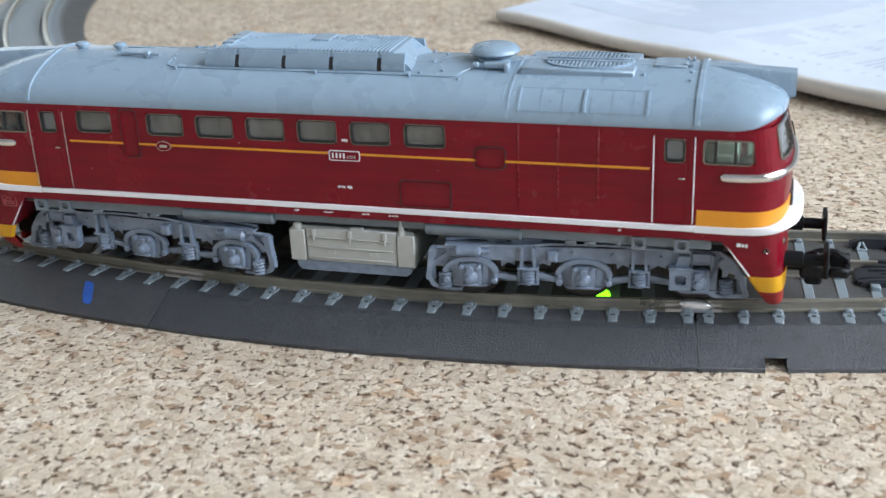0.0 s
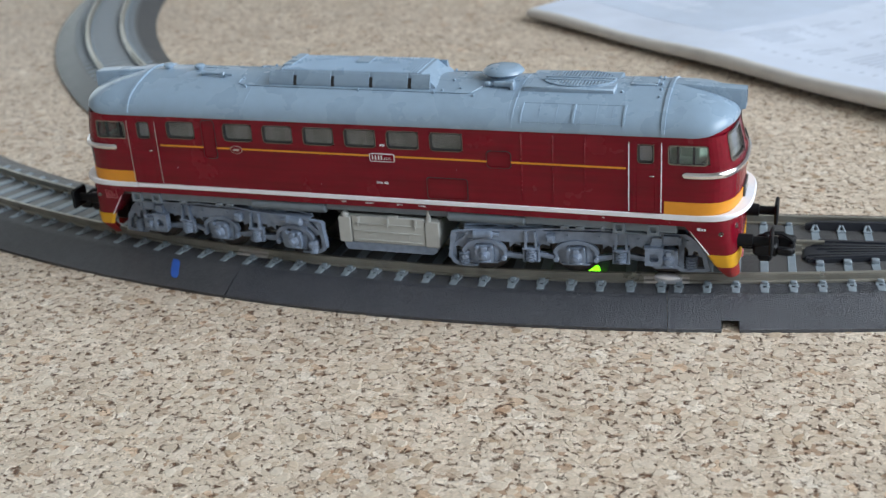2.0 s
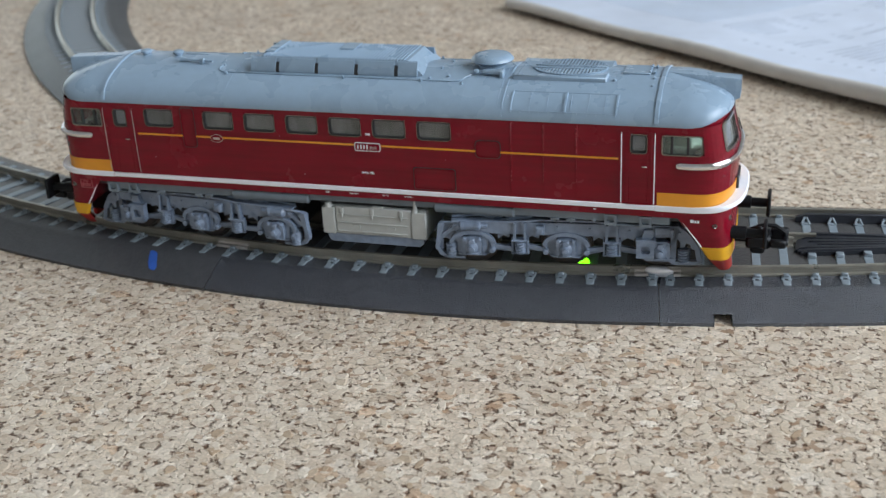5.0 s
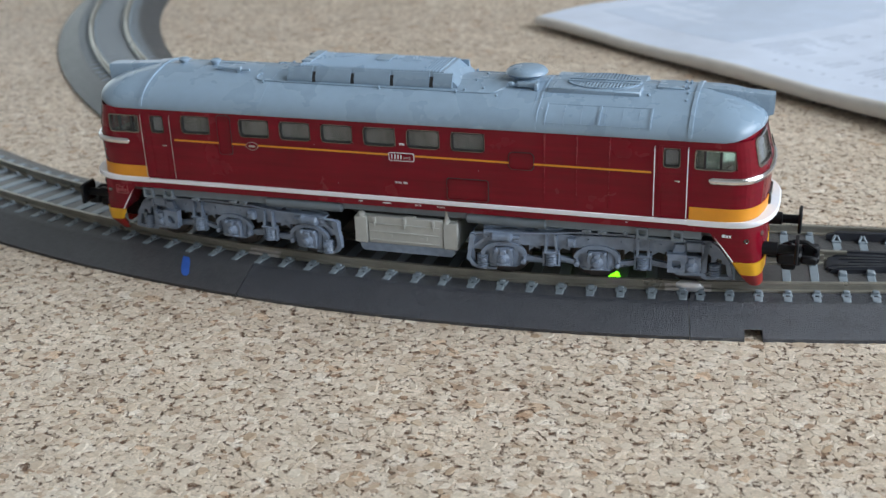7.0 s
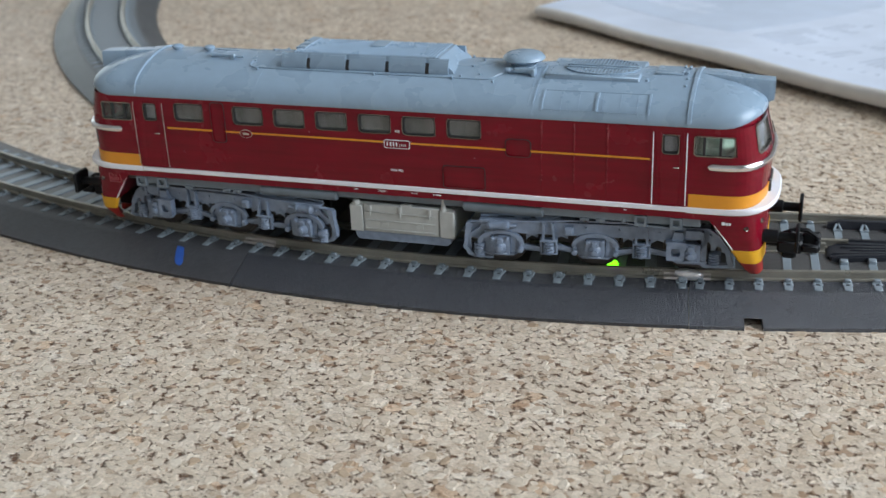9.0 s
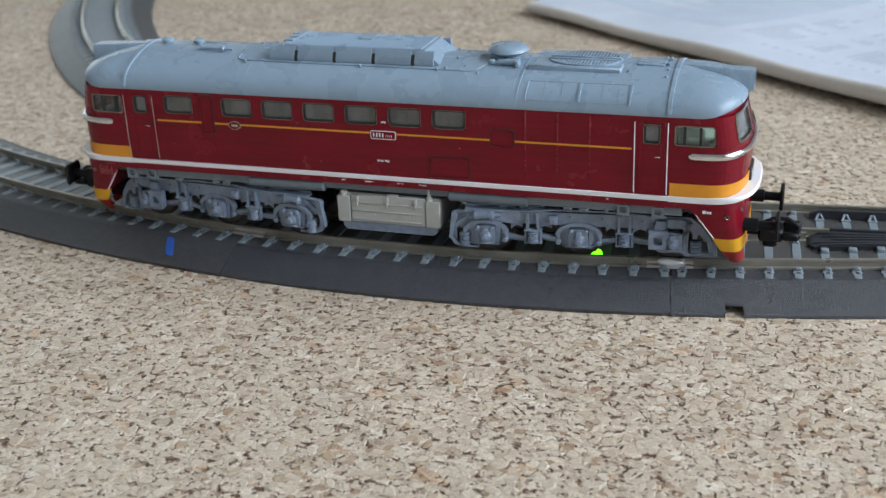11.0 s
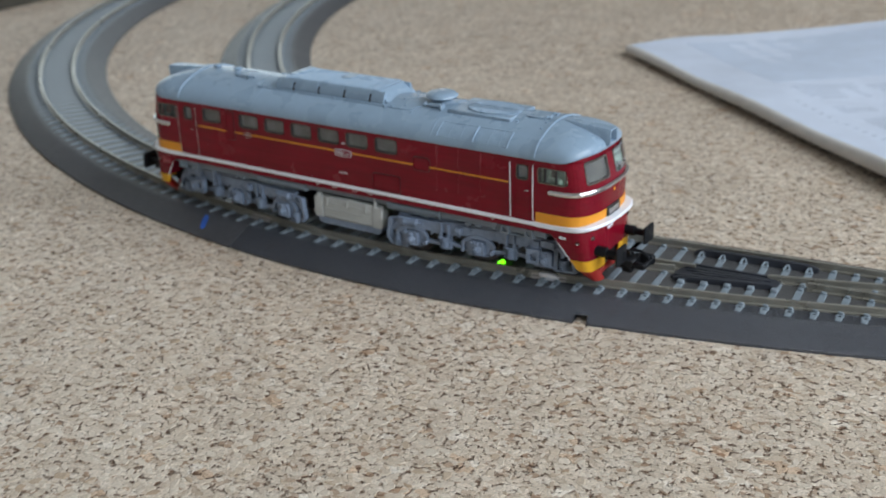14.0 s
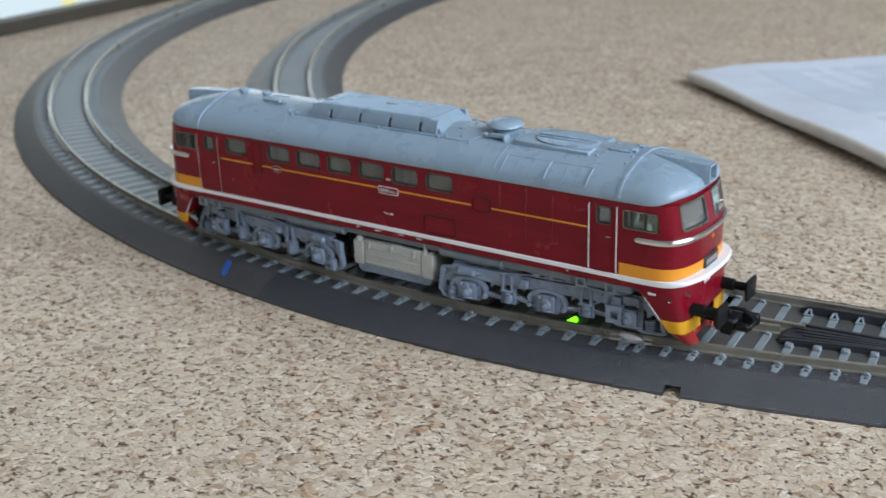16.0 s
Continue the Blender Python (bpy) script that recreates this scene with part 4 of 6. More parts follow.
# cab side windows: flat part and the start of the rounded end, one frame
def cab_window(e, s):
    x0, x1, z0, z1 = 6.41, 7.20, 2.95, 3.36
    xs = [x0 + (x1 - x0) * k / 14 for k in range(15)]

    def yy(x, z, off):
        if x <= XS:
            return HW + off
        xf = nose_x(z)
        t = min(1, ((x - XS) / (xf + off - XS)))
        sn = t ** (1 / BOW_X)
        return (HW + off) * math.sqrt(max(0, 1 - sn * sn)) ** BOW_Y

    def put(x, z, off):
        return (e * x, s * yy(x, z, off), z)
    o, i = round_rect(x0 - 0.012, x1 + 0.012, z0 - 0.012, z1 + 0.012, 0.07, 3), round_rect(x0 + 0.014, x1 - 0.014, z0 + 0.014, z1 - 0.014, 0.05, 3)

    def dens(p):
        out = []
        for a, b in zip(p, p[1:] + p[:1]):
            n = 6 if abs(b[0] - a[0]) > 0.2 else 1
            out += [(a[0] + (b[0] - a[0]) * k / n, a[1] + (b[1] - a[1]) * k / n) for k in range(n)]
        return out
    o, i = dens(o), dens(i)
    n = len(o)
    rings = [[put(*q, -0.03) for q in o], [put(*q, 0.014) for q in o], [put(*q, 0.014) for q in i], [put(*q, -0.06) for q in i]]
    m = Mesh().add([p for g in rings for p in g], [(a * n + j, a * n + (j + 1) % n, ((a + 1) % 4) * n + (j + 1) % n, ((a + 1) % 4) * n + j) for a in range(4) for j in range(n)])
    w = part("cab_window", m, RIM, LOCO, "sliding cab side window in a thin silvery frame")
    g = Mesh()
    for off in (-0.05, -0.062):
        g.add([put(x, z, off) for z in (z0, z1) for x in xs], [(j, j + 1, 15 + j + 1, 15 + j) for j in range(14)])
    part("pane", g, GLASS, w).visible_shadow = False
    for xm in (6.60, 6.92):
        b = Mesh().loft([[put(xm + dx, z, off) for dx, off in ((-0.024, -0.048), (-0.024, 0.004), (0.024, 0.004), (0.024, -0.048))] for z in (z0 + 0.02, z1 - 0.02)])
        part("glazing_bar", b, DARK, w)


for e in (1, -1):
    for s in (-1, 1):
        cab_window(e, s)

# inside: engine-room walls behind the panes, cab bulkheads, seats and desks
for s in (-1, 1):
    part("engine_room_panel", Mesh().box(-5.5, 5.5, *sorted((s * 1.05, s * 1.16)), 2.0, 3.52, 0.02), STREAK, LOCO, "beige-grey panel behind the side windows")
for e in (1, -1):
    inside = INNER if e > 0 else DARK
    part("bulkhead", Mesh().box(*sorted((e * 6.22, e * 6.32)), -1.36, 1.36, 1.8, 3.55, 0.02), BLIND if e > 0 else DARK, LOCO, "dark grey cab bulkhead")
    part("cab_desk", Mesh().box(*sorted((e * 6.95, e * 7.35)), -1.0, 1.0, 1.8, 2.86, 0.06), BLIND, LOCO, "dark grey cab desk")
    for y in (-0.98, 0.98):
        part("cab_seat", Mesh().box(*sorted((e * 6.42, e * 6.62)), y - 0.26, y + 0.26, 2.2, 3.34, 0.05).box(*sorted((e * 6.55, e * 6.9)), y - 0.26, y + 0.26, 2.2, 3.02, 0.05), inside, LOCO, "pale green cab seat" if e > 0 else "dark cab seat")
# added panels that imitate the pale reflection in the door panes
for s in (-1, 1):
    for h in DOOR_WINDOWS:
        part("door_pane_reflection", Mesh().box(h[0] - 0.05, h[1] + 0.05, *sorted((s * 1.30, s * 1.33)), h[2] - 0.05, h[3] + 0.05, 0.01), PALE, LOCO, "added pale grey panel standing in for the reflection in the door window")
part("cab_floor", Mesh().box(-7.3, 7.3, -1.36, 1.36, 1.70, 1.82, 0.01), DARK, LOCO)

# doors, hatches, lines and lettering plates of the sides
for s in (-1, 1):
    def wide(a, b):
        return sorted((s * (HW + a), s * (HW + b)))
    for x0, x1, zt in ((5.66, 6.21, 3.42), (-6.27, -5.64, 3.45)):
        hw = [h for h in DOOR_WINDOWS if x0 < h[0] < x1][0]
        m = Mesh()
        for a0, a1, b0, b1 in ((x0, hw[0] - 0.02, 1.86, zt), (hw[1] + 0.02, x1, 1.86, zt), (hw[0] - 0.02, hw[1] + 0.02, 1.86, hw[2] - 0.02), (hw[0] - 0.02, hw[1] + 0.02, hw[3] + 0.02, zt)):
            m.box(a0, a1, *wide(-0.01, 0.008), b0, b1, 0.004)
        d = part("door", m, RED, LOCO)
        hx = x1 - 0.2
        part("handle", Mesh().box(hx, hx + 0.11, *wide(0.008, 0.04), 2.66, 2.685, 0.008), CHROME, d, "small silver door handle")
        part("step_plate", Mesh().box(x0 + 0.04, x1 - 0.04, *wide(0.0, 0.03), 1.845, 1.87, 0.005), RED, d)
    for x in (5.595, 6.27, -6.33, -5.575):
        rail = part("handrail", Mesh().pipe([(x, s * (HW + 0.01), 1.87), (x, s * (HW + 0.04), 1.90), (x, s * (HW + 0.045), 2.6), (x, s * (HW + 0.04), 3.37), (x, s * (HW + 0.01), 3.40)], 0.011 if x > 0 else 0.007, 7), WHITE if x > 0 else SILVER, LOCO, "thin vertical handrail beside the cab door")
    for x0, x1, z0, z1, r in ((-4.34, -4.05, 2.58, 3.46, 0.05), (2.53, 3.03, 2.70, 3.04, 0.07), (1.13, 2.02, 1.90, 2.35, 0.03)):
        h = part("hatch", Mesh().prism(round_rect(x0 + 0.02, x1 - 0.02, z0 + 0.02, z1 - 0.02, r), *wide(-0.01, 0.006)), RED, LOCO)
        # dark hoop stands in for the shade in the groove round the hatch
        part("hatch_groove_shade", Mesh().hoop(round_rect(x0 - 0.034, x1 + 0.034, z0 - 0.034, z1 + 0.034, r + 0.03), round_rect(x0 - 0.010, x1 + 0.010, z0 - 0.010, z1 + 0.010, r + 0.015), *wide(-0.01, 0.004)), DARK, h)
        part("hatch_rim", Mesh().hoop(round_rect(x0 - 0.012, x1 + 0.012, z0 - 0.012, z1 + 0.012, r + 0.02), round_rect(x0 + 0.006, x1 - 0.006, z0 + 0.006, z1 - 0.006, r), *wide(-0.01, 0.022)), RED, h)
    for x0, x1 in ((-5.51, -4.36), (-4.03, -0.22), (0.39, 2.51), (3.05, 5.53)):
        part("yellow_line", Mesh().box(x0, x1, *wide(-0.005, 0.014), 2.800, 2.840, 0.003), YELLOW, LOCO, "thin yellow line")
    for x in (3.28, 3.97, 4.66):
        seam = part("panel_seam", Mesh().box(x - 0.022, x + 0.022, *wide(-0.01, 0.007), 1.95, 3.48, 0.004), RED, LOCO, "riveted panel seam")
        m = Mesh()
        rr = random.Random(int(x * 100))
        for k in range(26):
            if rr.random() < 0.75:
                w0 = rr.uniform(0.004, 0.010)
                m.box(x - w0, x + w0, *wide(0.006, 0.014), 2.2 + 0.05 * k, 2.2 + 0.05 * k + rr.uniform(0.012, 0.03), 0.003)
        tagged(part("seam_rivets", m, REDW, seam, "worn pale rivets"), kind="stuff")
    # plates; their lettering is left as bars
    pl = part("name_plate", Mesh().prism(round_rect(-0.2, 0.37, 2.70, 2.87, 0.03), *wide(-0.01, 0.016)), RED, LOCO, "small red plate with a white rim")
    part("plate_rim", Mesh().hoop(round_rect(-0.21, 0.38, 2.69, 2.88, 0.035), round_rect(-0.197, 0.367, 2.703, 2.867, 0.03), *wide(0, 0.020)), WHITE, pl)
    for x, w, zz in ((-0.155, 0.045, 0.10), (-0.085, 0.05, 0.10), (-0.015, 0.05, 0.10), (0.055, 0.05, 0.10), (0.135, 0.028, 0.065), (0.18, 0.028, 0.065), (0.225, 0.028, 0.065), (0.27, 0.028, 0.065)):
        m = Mesh().box(x + 0.006, x + w - 0.012, *wide(0.01, 0.018), 2.738, 2.732 + zz, 0.001)
        part("letter_bar", m, WHITE, pl)
    em = part("emblem", Mesh().prism([(-3.52 + 0.155 * math.cos(6.28318 * k / 20), 2.80 + 0.095 * math.sin(6.28318 * k / 20)) for k in range(20)], *wide(-0.01, 0.016)), SILVER, LOCO, "small oval silvery emblem")
    part("emblem_field", Mesh().prism([(-3.52 + 0.143 * math.cos(6.28318 * k / 20), 2.80 + 0.085 * math.sin(6.28318 * k / 20)) for k in range(20)], *wide(0.01, 0.02)), RED, em)
    part("emblem_bar", Mesh().box(-3.60, -3.44, *wide(0.012, 0.022), 2.772, 2.828, 0.004), SILVER, em)
    for x0, x1, z0, z1 in ((0.05, 0.16, 3.045, 3.10), (-0.09, -0.03, 2.16, 2.21), (-0.01, 0.06, 2.16, 2.21), (0.09, 0.20, 2.155, 2.21), (-1.0, -0.88, 1.655, 1.69), (-0.42, -0.22, 1.655, 1.69), (0.35, 0.48, 1.655, 1.69), (0.86, 1.05, 1.655, 1.69), (5.02, 5.09, 1.66, 1.69)):
        m, rr = Mesh(), random.Random(int(x0 * 997 + z0 * 131))
        x = x0
        while x < x1 - 0.008:
            w0, cut = rr.uniform(0.010, 0.018), rr.choice((0.0, 0.0, 0.012))
            m.box(x, x + w0, *wide(-0.002, 0.004), z0 + cut, z1 - rr.choice((0.0, 0.0, 0.010)), 0.001)
            x += w0 + rr.uniform(0.007, 0.011)
        part("lettering_bar", m, WHITE, LOCO, "tiny white lettering")

# chrome trim with a central badge, plates and lamps on the noses
for e in (1, -1):
    path = [(e * x, -HW - 0.015, 2.725) for x in (6.70, 6.74, 6.8)] + [(e * end_curve(2.73, v, 0.02)[0], end_curve(2.73, v, 0.02)[1], 2.725 + 0.035 * math.sin(math.pi * v)) for v in VS[1:-1]] + [(e * x, HW + 0.015, 2.725) for x in (6.8, 6.74, 6.70)]
    rings = []
    for i, p in enumerate(path):
        a, b = path[max(0, i - 1)], path[min(len(path) - 1, i + 1)]
        d = Vector((b[0] - a[0], b[1] - a[1], 0)).normalized()
        nrm = Vector((d.y, -d.x, 0)) * (1 if e > 0 else -1)
        g = 0.55 if i in (0, len(path) - 1) else 1.0
        rings.append([Vector(p) + nrm * (0.06 * math.cos(t) * g) + Vector((0, 0, 0.074 * math.sin(t) * g)) for t in [6.28318 * k / 10 for k in range(10)]])
    tr = part("trim", Mesh().loft(rings), CHROME, LOCO, "polished chrome moulding round the nose")
    part("trim_joint", Mesh().box(*sorted((e * 7.27, e * 7.31)), -HW - 0.01, -HW + 0.16, 2.665, 2.79, 0.012), CHROME, tr)
    xn = e * nose_x(2.4)
    star = [(0.058 * math.sin(k * math.pi / 5) * (1 if k % 2 == 0 else 0.42), 2.56 + 0.058 * math.cos(k * math.pi / 5) * (1 if k % 2 == 0 else 0.42)) for k in range(10)]
    part("star_badge", Mesh().prism(star, *sorted((xn - e * 0.02, xn + e * 0.03)), "x"), YELLOW, LOCO, "small orange star badge")
    p2 = part("nose_plate", Mesh().box(*sorted((e * 7.80, e * 7.895)), -0.38, 0.34, 1.88, 2.16, 0.02), DARK, LOCO, "small grey plate with pale bars")
    for k in range(5):
        part("plate_bar", Mesh().box(*sorted((e * 7.89, e * 7.90)), -0.3 + 0.12 * k, -0.22 + 0.12 * k, 1.95, 2.08, 0.003), SILVER, p2)
    for y in (-1.05, 1.05):
        lamp = part("marker_lamp", Mesh().turned((e * 7.70, y, 1.50), (e, 0, 0), ((0, 0.062), (0.10, 0.062), (0.12, 0.055), (0.115, 0.042), (0.09, 0.038)), 16), RIM, LOCO, "round silver-rimmed marker lamp")
        part("lens", Mesh().turned((e * 7.78, y, 1.50), (e, 0, 0), ((0, 0.04), (0.03, 0.034), (0.04, 0.012)), 12), GLASS, lamp)
    beam = part("beam_plate", Mesh().box(*sorted((e * 7.78, e * 7.885)), -0.42, -0.02, 1.52, 1.66, 0.01), RED, LOCO, "small red plate with pale marks under the ledge")
    for k in range(5):
        part("plate_bar", Mesh().box(*sorted((e * 7.882, e * 7.892)), -0.39 + 0.072 * k, -0.345 + 0.072 * k, 1.545, 1.635, 0.002), WHITE, beam)
    for y in (-1.33, 1.33):
        part("hose_cock", Mesh().turned((e * 7.47, y, 1.42), (e * 0.75, math.copysign(1, y), 0), ((0, 0.052), (0.08, 0.052), (0.10, 0.042), (0.09, 0.028), (0.04, 0.024)), 12), RIM, LOCO, "small silvery ring on the skirt")
    for y in (-0.42, 0.42):
        part("wiper", Mesh().rod((e * (nose_x(2.9) + 0.02), y, 2.93), (e * (nose_x(3.2) + 0.02), y * 0.7, 3.22), 0.012, 6), DARK, LOCO)
    # pilot: red skirt, yellow band, red plough
    def level(z, xb, hw, xf, p=0.37, q=0.52):
        r = []
        for v in VS:
            th = math.pi * v
            c, sn = math.cos(th), math.sin(th)
            r.append((e * (xb + (xf - xb) * abs(sn) ** p), -math.copysign(abs(c) ** q, c) * hw, z))
        return r
    pil = part("pilot", Mesh().loft([level(1.72, 6.66, 1.455, 7.84), level(1.62, 6.73, 1.455, 7.86), level(0.89, 7.24, 1.315, 7.87)]), RED, LOCO, "red pilot skirt below the nose", 35)

    def wing(rows, s):
        """One side of a wrapped band, left open in the middle for the coupling."""
        rows = [[p for p in r if p[1] * s > 0.34] for r in rows]
        n = min(len(r) for r in rows)
        rows = [r[:n] if s < 0 else r[-n:] for r in rows]
        back = [[(p[0] - e * 0.06, p[1] - s * 0.05, p[2]) for p in r] for r in rows]
        return Mesh().loft([a + b[::-1] for a, b in zip(rows, back)])
    for s in (-1, 1):
        part("pilot_band", wing([level(0.895, 7.27, 1.33, 7.885), level(0.575, 7.45, 1.215, 7.88)], s), LEMON, pil, "yellow band on the pilot", 35)
        part("plough", wing([level(0.575, 7.455, 1.21, 7.87), level(0.40, 7.52, 1.03, 7.87, 0.45, 0.6), level(0.13, 7.64, 0.72, 7.87, 0.6, 0.75)], s), PILOT, pil, "red plough blade", 35)
    part("plough_bar", Mesh().box(*sorted((e * 7.62, e * 7.76)), -0.5, 0.5, 0.24, 0.40, 0.03), PILOT, pil)
    part("coupling_pocket", Mesh().box(*sorted((e * 7.3, e * 7.70)), -0.6, 0.6, 0.45, 0.99, 0.03), BLACK, pil)
    for s in (-1, 1):
        part("pilot_edge_line", Mesh().rod((e * 6.70, s * 1.448, 1.70), (e * 7.26, s * 1.32, 0.90), 0.016, 6), WHITE, pil, "thin white edge line")
        if e > 0:
            for x0, x1, z1 in ((7.02, 7.09, 1.555), (7.105, 7.145, 1.54), (7.16, 7.20, 1.54)):
                part("lettering_bar", Mesh().box(x0, x1, *sorted((s * 1.425, s * 1.455)), 1.49, z1, 0.002), WHITE, pil)
        else:
            part("marking_outline", Mesh().hoop(round_rect(-7.30, -6.99, 1.36, 1.58, 0.01), round_rect(-7.286, -7.004, 1.374, 1.566, 0.008), *sorted((s * 1.36, s * 1.446))), REDW, pil, "thin pale outline round tiny marks")
            for k in range(4):
                part("lettering_bar", Mesh().box(-7.255 + 0.058 * k, -7.227 + 0.058 * k, *sorted((s * 1.36, s * 1.444)), 1.40, 1.50 - 0.02 * (k % 2), 0.002), REDW, pil)
            part("lettering_bar", Mesh().box(-7.23, -7.08, *sorted((s * 1.36, s * 1.444)), 1.525, 1.54, 0.002), REDW, pil)
    # buffers and coupling, black
    for y in (-0.87, 0.87):
        b = part("buffer", Mesh().turned((e * 7.6, y, 1.10), (e, 0, 0), ((0, 0.19), (0.12, 0.19), (0.14, 0.145), (0.52, 0.14), (0.54, 0.10), (0.90, 0.10)), 14), BLACK, LOCO, "black buffer")
        hd = Mesh().loft([[(e * x, y + u * k, 1.10 + w * k) for u, w in round_rect(-0.29, 0.29, -0.25, 0.25, 0.07, 4)] for x, k in ((8.47, 0.9), (8.50, 1.0), (8.53, 1.0), (8.55, 0.92))])
        part("buffer_head", hd, BLACK, b)
    cp = part("coupling", Mesh().box(*sorted((e * 7.45, e * 8.15)), -0.14, 0.14, 0.56, 0.78, 0.03).box(*sorted((e * 8.10, e * 8.62)), -0.30, 0.28, 0.48, 0.76, 0.05).box(*sorted((e * 8.30, e * 8.44)), -0.10, 0.10, 0.70, 0.92, 0.03).box(*sorted((e * 8.60, e * 8.95)), -0.33, -0.18, 0.54, 0.72, 0.04).box(*sorted((e * 8.60, e * 8.98)), 0.14, 0.32, 0.52, 0.80, 0.04).box(*sorted((e * 8.2, e * 8.5)), -0.16, 0.12, 0.30, 0.50, 0.05).box(*sorted((e * 8.86, e * 8.98)), -0.3, 0.3, 0.58, 0.72, 0.03), BLACK, LOCO, "black model coupling")
    part("coupling_hook", Mesh().pipe([(e * 8.2, 0.0, 0.82), (e * 8.45, 0.0, 0.93), (e * 8.7, 0.0, 0.93), (e * 8.9, 0.0, 0.80), (e * 8.92, 0.0, 0.6)], 0.05, 7), BLACK, cp)

# headlamp hoods
for e in (1, -1):
    m = Mesh()
    secs = []
    for x, zt, zb, hw in ((6.36, 4.265, 4.10, 0.12), (6.7, 4.26, 4.0, 0.17), (7.1, 4.24, 3.8, 0.195), (7.5, 4.215, 3.68, 0.205), (7.82, 4.195, 3.80, 0.205)):
        secs.append([(e * x, y, z) for y, z in ((-hw, zb), (-hw, zt - 0.05), (-hw + 0.04, zt), (hw - 0.04, zt), (hw, zt - 0.05), (hw, zb))])
    inner = [(e * 7.82, y * 0.82, z) for y, z in ((-0.205, 3.85), (-0.205, 4.12), (-0.18, 4.155), (0.18, 4.155), (0.205, 4.12), (0.205, 3.85))]
    deep = [(e * 7.66, p[1] * 0.95, p[2]) for p in inner]
    secs += [inner, deep]
    hood = part("headlamp_hood", m.loft(secs), GREY, roof, "grey headlamp hood on the cab roof")
    part("headlamp", Mesh().turned((e * 7.645, 0, 4.0), (e, 0, 0), ((0, 0.10), (0.03, 0.10), (0.045, 0.07), (0.05, 0.0)), 16), SILVER, hood, "dull silver headlamp")


def roof_strip(x, w, h, y0=-1.49, y1=1.49, n=40, zlow=3.55):
    """A raised rib over the roof, following its profile."""
    ys = [y0 + (y1 - y0) * k / n for k in range(n + 1)]
    pts = []
    for y in ys:
        z = roof_z(y) if abs(y) < 1.48 else 3.6
        d = 0.01
        dz = (roof_z(y + d) - roof_z(y - d)) / (2 * d)
        l = math.hypot(1, dz)
        pts.append((y, z, -dz / l, 1 / l))
    rings = [[(x - w, p[0] - p[2] * 0.02, p[1] - p[3] * 0.02), (x - w * 0.8, p[0] + p[2] * h, p[1] + p[3] * h), (x + w * 0.8, p[0] + p[2] * h, p[1] + p[3] * h), (x + w, p[0] - p[2] * 0.02, p[1] - p[3] * 0.02)] for p in pts]
    return Mesh().loft(rings)


for x, w, h in ((6.28, 0.05, 0.03), (-6.28, 0.05, 0.03), (3.08, 0.025, 0.012), (2.98, 0.008, 0.006), (2.2, 0.008, 0.005), (-3.25, 0.012, 0.006)):
    part("roof_rib", roof_strip(x, w, h), GREY, roof)
for s in (-1, 1):
    for x, w, h in ((3.27, 0.025, 0.016), (3.66, 0.009, 0.007), (4.03, 0.009, 0.007), (4.40, 0.032, 0.024), (4.52, 0.008, 0.007), (4.88, 0.009, 0.007), (5.22, 0.009, 0.007), (5.46, 0.028, 0.022)):
        a, b = sorted((s * 1.445, s * 1.05))
        part("louvre_rib", roof_strip(x, w, h, a, b, 8), GREY, roof)
    for z0 in (3.74, 4.038):
        y0 = float(np.interp(z0, [p[1] for p in ROOF_PROF], [-p[0] for p in ROOF_PROF]))
        part("louvre_edge", Mesh().rod((3.27, s * (y0 + 0.002), z0), (5.46, s * (y0 + 0.002), z0), 0.008, 6), GREY, roof)
    for k in range(12):
        part("roof_rivet", Mesh().turned((3.28 + 0.197 * k, s * 1.455, 3.715), (0, s, 0.3), ((0, 0.015), (0.012, 0.013), (0.018, 0.005)), 7), GREY, roof)

